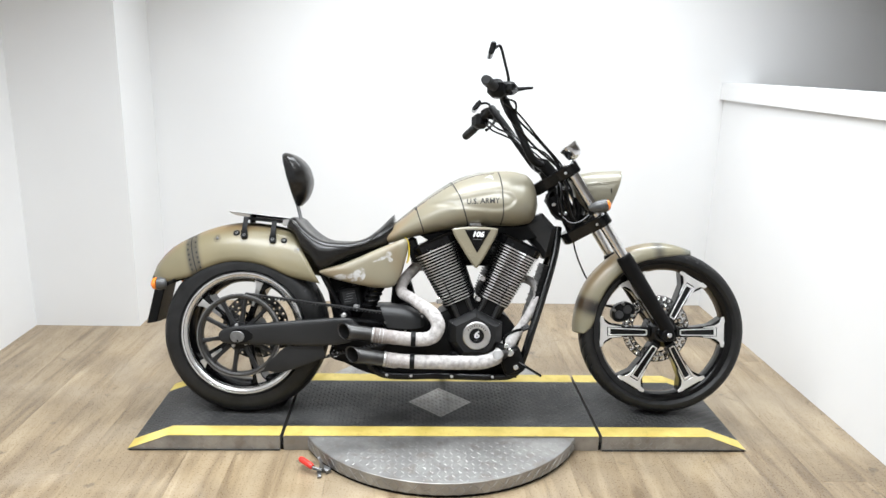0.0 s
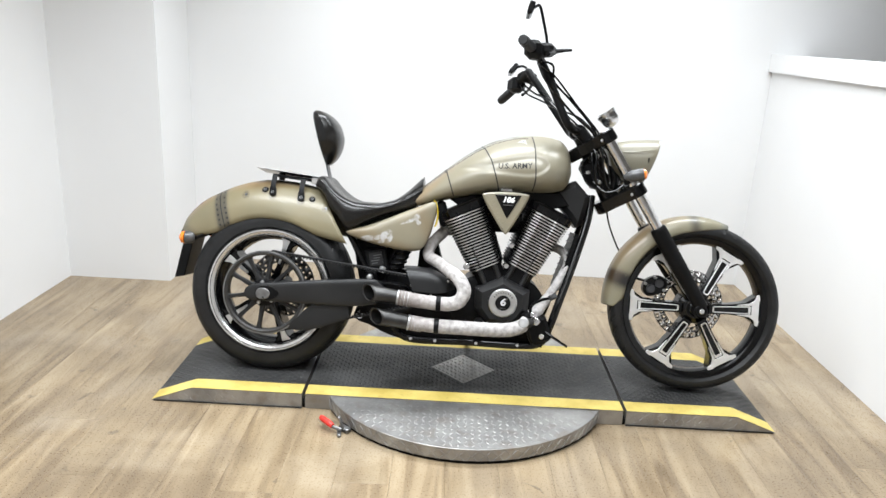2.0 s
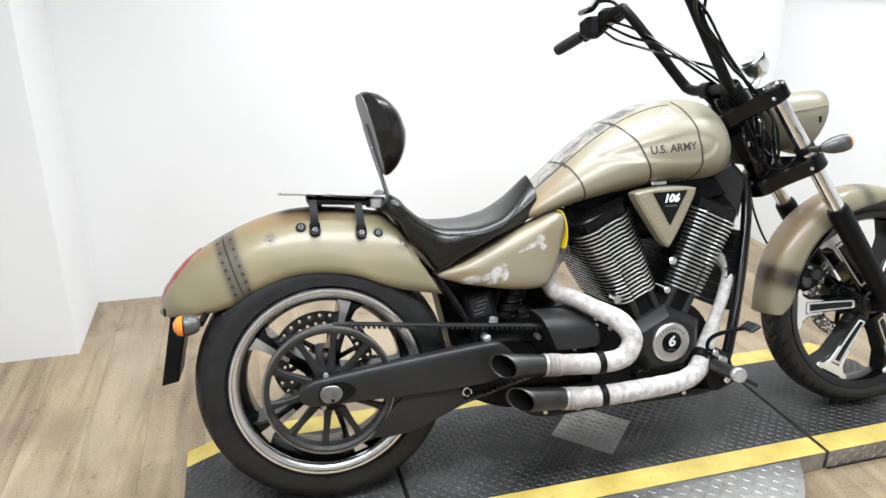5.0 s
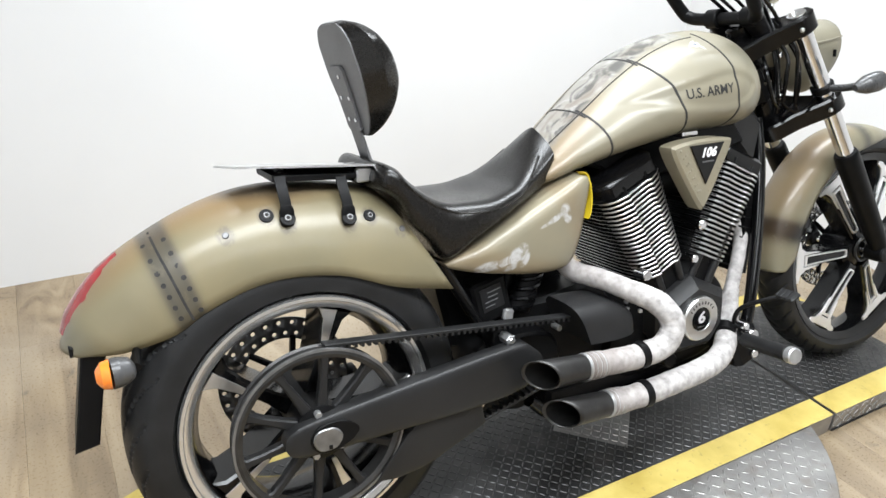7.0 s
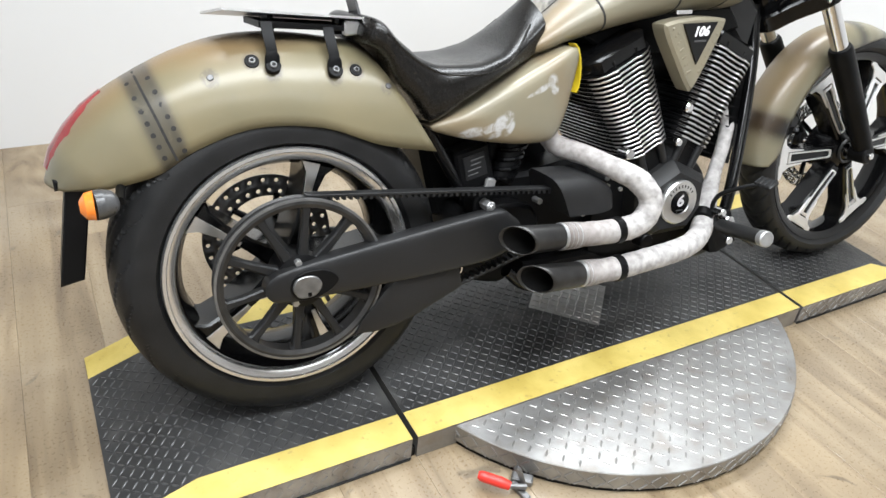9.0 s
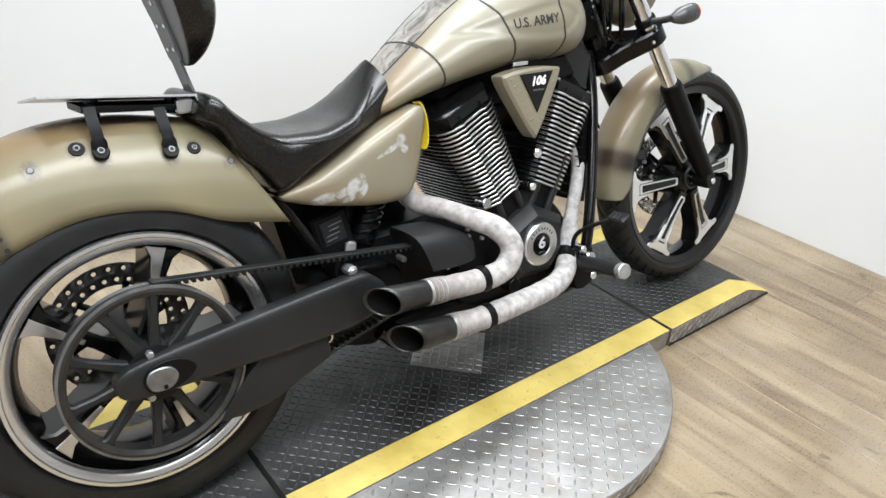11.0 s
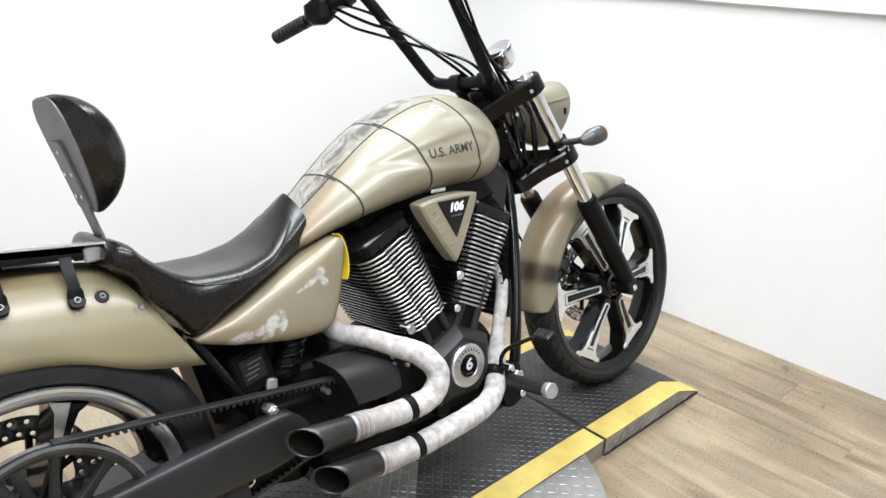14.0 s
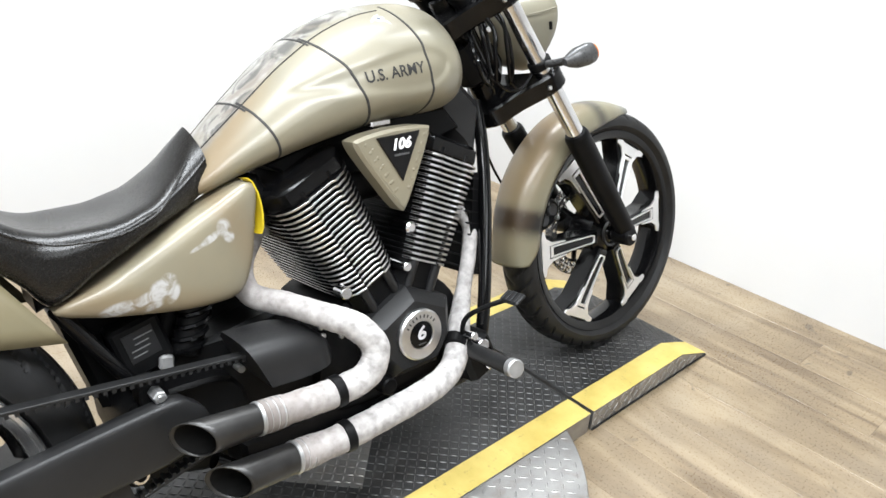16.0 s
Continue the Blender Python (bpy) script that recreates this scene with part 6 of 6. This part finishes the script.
# cables
for pts, r in (
    ([(0.175, 0.29, 1.215), (0.22, 0.20, 1.165), (0.27, 0.12, 1.13), (0.33, 0.05, 1.06), (0.41, 0.03, 1.0)], 0.0045),
    ([(0.18, 0.27, 1.225), (0.23, 0.19, 1.185), (0.30, 0.10, 1.11), (0.38, 0.02, 1.03), (0.46, 0.0, 0.95), (0.50, -0.02, 0.86)], 0.004),
    ([(0.215, -0.16, 1.235), (0.262, -0.12, 1.225), (0.272, -0.10, 1.17), (0.34, -0.07, 1.11), (0.43, -0.05, 1.02), (0.49, -0.05, 0.93)], 0.0045),
    ([(0.205, -0.15, 1.225), (0.275, -0.11, 1.185), (0.37, -0.06, 1.09), (0.46, -0.03, 1.0), (0.51, 0.0, 0.93)], 0.004),
    ([(0.46, -0.06, 0.96), (0.455, -0.08, 0.90), (0.475, -0.075, 0.83), (0.51, -0.06, 0.80)], 0.006),
    ([(0.44, -0.07, 0.95), (0.44, -0.09, 0.88), (0.455, -0.09, 0.80), (0.48, -0.07, 0.76)], 0.005),
    ([(0.45, -0.09, 0.80), (0.49, -0.11, 0.765), (0.53, -0.115, 0.77), (0.57, -0.11, 0.80)], 0.0035),
    ([(0.53, 0.05, 0.72), (0.55, 0.06, 0.64), (0.585, 0.065, 0.56), (0.62, 0.065, 0.50)], 0.0035),
    ([(0.200, -0.17, 1.225), (0.235, -0.13, 1.17), (0.30, -0.12, 1.10), (0.36, -0.10, 1.045), (0.43, -0.09, 0.99), (0.48, -0.08, 0.93)], 0.0045),
    ([(0.165, 0.30, 1.205), (0.20, 0.26, 1.165), (0.25, 0.20, 1.135), (0.32, 0.10, 1.09), (0.40, 0.03, 1.05), (0.46, 0.0, 0.99)], 0.004),
    ([(0.43, -0.06, 0.90), (0.40, -0.10, 0.86), (0.42, -0.105, 0.80), (0.46, -0.09, 0.775)], 0.005),
    ([(0.435, -0.085, 0.975), (0.470, -0.118, 0.92), (0.478, -0.122, 0.86), (0.50, -0.105, 0.79), (0.53, -0.09, 0.765)], 0.0045),
    ([(0.450, -0.075, 0.97), (0.490, -0.105, 0.90), (0.50, -0.112, 0.85), (0.51, -0.10, 0.79), (0.49, -0.08, 0.75)], 0.004),
    ([(0.425, -0.08, 0.96), (0.452, -0.110, 0.90), (0.450, -0.115, 0.85), (0.462, -0.10, 0.79)], 0.005),
    ([(0.28, -0.2, 0.235), (0.33, -0.215, 0.205), (0.38, -0.21, 0.175)], 0.005),
):
    part("cable", tube(fresh(), pts, r, 8), GLOSS, bike, "thin black control cable")
part("coil_bracket", block(fresh(), (-0.122, -0.055, 0.640), (0.045, 0.06, 0.10), 0.01, Matrix.Rotation(radians(-20), 3, "Y")), BLACK, bike, "black coil bracket beside the rear cylinder")
part("stem_block", block(fresh(), (0.455, 0.0, 0.83), (0.06, 0.09, 0.13), 0.02, Matrix.Rotation(radians(-34), 3, "Y")), BLACK, bike)
for x, z in ((0.43, 0.835), (0.475, 0.80), (0.462, 0.90)):
    bolt(bike, (x, -0.075, z), (0, -1, 0), 0.008, 0.012, CHROME, 12, "stem_bolt")
for d in (0.028, 0.262):
    c = Vector((0.470, -0.137, 0.995)) + DIR * d
    bolt(bike, c + Vector((0.004, 0, -0.002)), (0, -1, 0), 0.0055, 0.005, STEEL, 12, "clamp_bolt")
    bolt(bike, c + Vector((-0.022, 0, -0.016)), (0, -1, 0), 0.0055, 0.005, STEEL, 12, "clamp_bolt")
part("speedometer_bezel", lathe_free(fresh(), (0.4975, 0.004, 1.0675), (0.4905, 0.004, 1.0755), [(0.0, 0.0385), (0.1, 0.0400), (0.9, 0.0400), (1.0, 0.0385)]), CHROME, bike, "chrome bezel round the speedometer")
part("speedometer_face", rod(fresh(), (0.4922, 0.004, 1.0738), (0.4910, 0.004, 1.0760), 0.031, 0.031, 28), STEEL, bike)
part("speedometer_post", tube(fresh(), [(0.515, 0, 1.045), (0.508, 0, 1.01), (0.48, 0, 0.985)], 0.012, 10), CHROME, bike)

# ---- framed lattice panel on the side wall ----
panel = new("framed_panel")
tagged(panel, "dark rustic wooden frame with white diamond lattice on the wall", "panel")
X0, Y0, Y1, Z0, Z1, FW = -2.148, -0.95, 0.325, 0.105, 2.05, 0.062
for y0, y1, z0, z1 in ((Y0, Y0 + FW, Z0, Z1), (Y1 - FW, Y1, Z0, Z1), (Y0 + FW, Y1 - FW, Z0, Z0 + FW), (Y0 + FW, Y1 - FW, Z1 - FW, Z1)):
    part("frame_board", block(fresh(), (X0 + 0.014, (y0 + y1) / 2, (z0 + z1) / 2), (0.028, y1 - y0, z1 - z0), 0.003), FRAMEW, panel)
part("backing", block(fresh(), (X0 + 0.004, (Y0 + Y1) / 2, (Z0 + Z1) / 2), (0.006, Y1 - Y0 - 2 * FW, Z1 - Z0 - 2 * FW)), WALLP, panel, "white backing board")
LATT = shader("blue_grey_wire", (0.30, 0.33, 0.40), 0.5, 0.2, 0.15, 30, 200, 0.02)
bm = fresh()
ya, yb, za, zb = Y0 + FW, Y1 - FW, Z0 + FW, Z1 - FW
step = 0.032
for s in (-1, 1):
    for k in np.arange(-1.4, 3.4, step):
        # line z = k + s * 0.62 * (y - ya)
        pts = [(y, k + s * 0.62 * (y - ya)) for y in (ya, yb)]
        (u0, v0), (u1, v1) = pts
        t0, t1 = 0.0, 1.0
        if v1 != v0:
            ts = sorted(((za - v0) / (v1 - v0), (zb - v0) / (v1 - v0)))
            t0, t1 = max(t0, ts[0]), min(t1, ts[1])
        if t1 - t0 > 0.01:
            a = (X0 + 0.009, u0 + (u1 - u0) * t0, v0 + (v1 - v0) * t0)
            b = (X0 + 0.009, u0 + (u1 - u0) * t1, v0 + (v1 - v0) * t1)
            rod(bm, a, b, 0.0022, 0.0022, 4)
tagged(part("lattice", bm, LATT, panel, "fine diamond wire lattice"), kind="stuff")

# ---- floor planks ----
def floor_material():
    m = shader("oak_plank", (0.44, 0.33, 0.205), 0.30, 0.0, 0.1, 3, 150, 0.05, spec=0.7)
    nt = m.node_tree
    b = nt.nodes["Principled BSDF"]
    co = nt.nodes.new("ShaderNodeTexCoord")
    info = nt.nodes.new("ShaderNodeObjectInfo")
    shift = nt.nodes.new("ShaderNodeVectorMath")
    shift.operation = "MULTIPLY_ADD"
    shift.inputs[1].default_value = (1, 1, 1)
    scl = nt.nodes.new("ShaderNodeVectorMath")
    scl.operation = "SCALE"
    scl.inputs["Scale"].default_value = 37.0
    nt.links.new(info.outputs["Random"], scl.inputs[0])
    nt.links.new(co.outputs["Object"], shift.inputs[0])
    nt.links.new(scl.outputs[0], shift.inputs[2])
    stretch = nt.nodes.new("ShaderNodeMapping")
    stretch.inputs["Scale"].default_value = (9, 0.8, 3)
    nt.links.new(shift.outputs[0], stretch.inputs[0])
    grain = nt.nodes.new("ShaderNodeTexNoise")
    grain.inputs["Scale"].default_value, grain.inputs["Detail"].default_value, grain.inputs["Distortion"].default_value = 1.5, 8, 1.4
    nt.links.new(stretch.outputs[0], grain.inputs["Vector"])
    ramp = nt.nodes.new("ShaderNodeValToRGB")
    e = ramp.color_ramp.elements
    e[0].position, e[0].color = 0.27, (0.140, 0.097, 0.056, 1)
    e[1].position, e[1].color = 0.75, (0.372, 0.293, 0.190, 1)
    mid = ramp.color_ramp.elements.new(0.5)
    mid.color = (0.270, 0.201, 0.121, 1)
    nt.links.new(grain.outputs["Fac"], ramp.inputs[0])
    tone = nt.nodes.new("ShaderNodeHueSaturation")
    rng = nt.nodes.new("ShaderNodeMapRange")
    rng.inputs["To Min"].default_value, rng.inputs["To Max"].default_value = 0.92, 1.08
    nt.links.new(info.outputs["Random"], rng.inputs["Value"])
    nt.links.new(rng.outputs[0], tone.inputs["Value"])
    nt.links.new(ramp.outputs[0], tone.inputs["Color"])
    # dull stains that run on from plank to plank
    stain = nt.nodes.new("ShaderNodeTexNoise")
    stain.inputs["Scale"].default_value, stain.inputs["Detail"].default_value = 3.2, 5
    geo = nt.nodes.new("ShaderNodeNewGeometry")
    nt.links.new(geo.outputs["Position"], stain.inputs["Vector"])
    amount = nt.nodes.new("ShaderNodeMapRange")
    amount.inputs["From Min"].default_value, amount.inputs["From Max"].default_value = 0.42, 0.66
    amount.inputs["To Max"].default_value = 0.6
    nt.links.new(stain.outputs["Fac"], amount.inputs["Value"])
    worn = nt.nodes.new("ShaderNodeMix")
    worn.data_type = "RGBA"
    worn.inputs[7].default_value = (0.145, 0.105, 0.066, 1)
    nt.links.new(amount.outputs[0], worn.inputs[0])
    nt.links.new(tone.outputs[0], worn.inputs[6])
    # floor glare painted in as paler patches, and a few small dark scuffs
    base = worn.outputs[2]
    for scale, lo, hi, top, colour, shift_z in ((1.7, 0.50, 0.72, 0.5, (0.43, 0.36, 0.265), 3.0), (11.0, 0.66, 0.72, 0.6, (0.07, 0.052, 0.036), 7.0)):
        move = nt.nodes.new("ShaderNodeVectorMath")
        move.operation = "ADD"
        move.inputs[1].default_value = (0, 0, shift_z)
        nt.links.new(geo.outputs["Position"], move.inputs[0])
        tex = nt.nodes.new("ShaderNodeTexNoise")
        tex.inputs["Scale"].default_value, tex.inputs["Detail"].default_value, tex.inputs["Distortion"].default_value = scale, 6, 0.8
        nt.links.new(move.outputs[0], tex.inputs["Vector"])
        fac = nt.nodes.new("ShaderNodeMapRange")
        fac.inputs["From Min"].default_value, fac.inputs["From Max"].default_value, fac.inputs["To Max"].default_value = lo, hi, top
        nt.links.new(tex.outputs["Fac"], fac.inputs["Value"])
        mix = nt.nodes.new("ShaderNodeMix")
        mix.data_type = "RGBA"
        mix.inputs[7].default_value = (*colour, 1)
        nt.links.new(fac.outputs[0], mix.inputs[0])
        nt.links.new(base, mix.inputs[6])
        base = mix.outputs[2]
    nt.links.new(base, b.inputs["Base Color"])
    return m


OAK = floor_material()
floor = part("floor", block(fresh(), (0.9, -1.55, -0.06), (6.5, 6.4, 0.1)), OAK)
tagged(floor, "pale oak plank floor with lengthwise grain", "floor", kind="structure")
PW, PL = 0.178, 1.83
bm = fresh()
block(bm, (0, 0, -0.005), (PW - 0.0004, PL - 0.0004, 0.01), 0.0005)
plank = part("plank", bm, OAK, floor)
plank_mesh = plank.data
first = True
rng = random.Random(5)
for i in range(int(4.2 / PW) + 2):
    y = -4.58 + PL / 2 - rng.random() * PL * 0.98
    while y < 1.5 + PL / 2:
        ob = plank if first else new("plank", plank_mesh)
        first = False
        ob.parent = floor
        low, high = max(y - PL / 2, -4.6), min(y + PL / 2, 1.5)
        ob.location = (-2.2 + (i + 0.5) * PW, (low + high) / 2, 0)
        ob.scale.y = (high - low) / PL
        y += PL
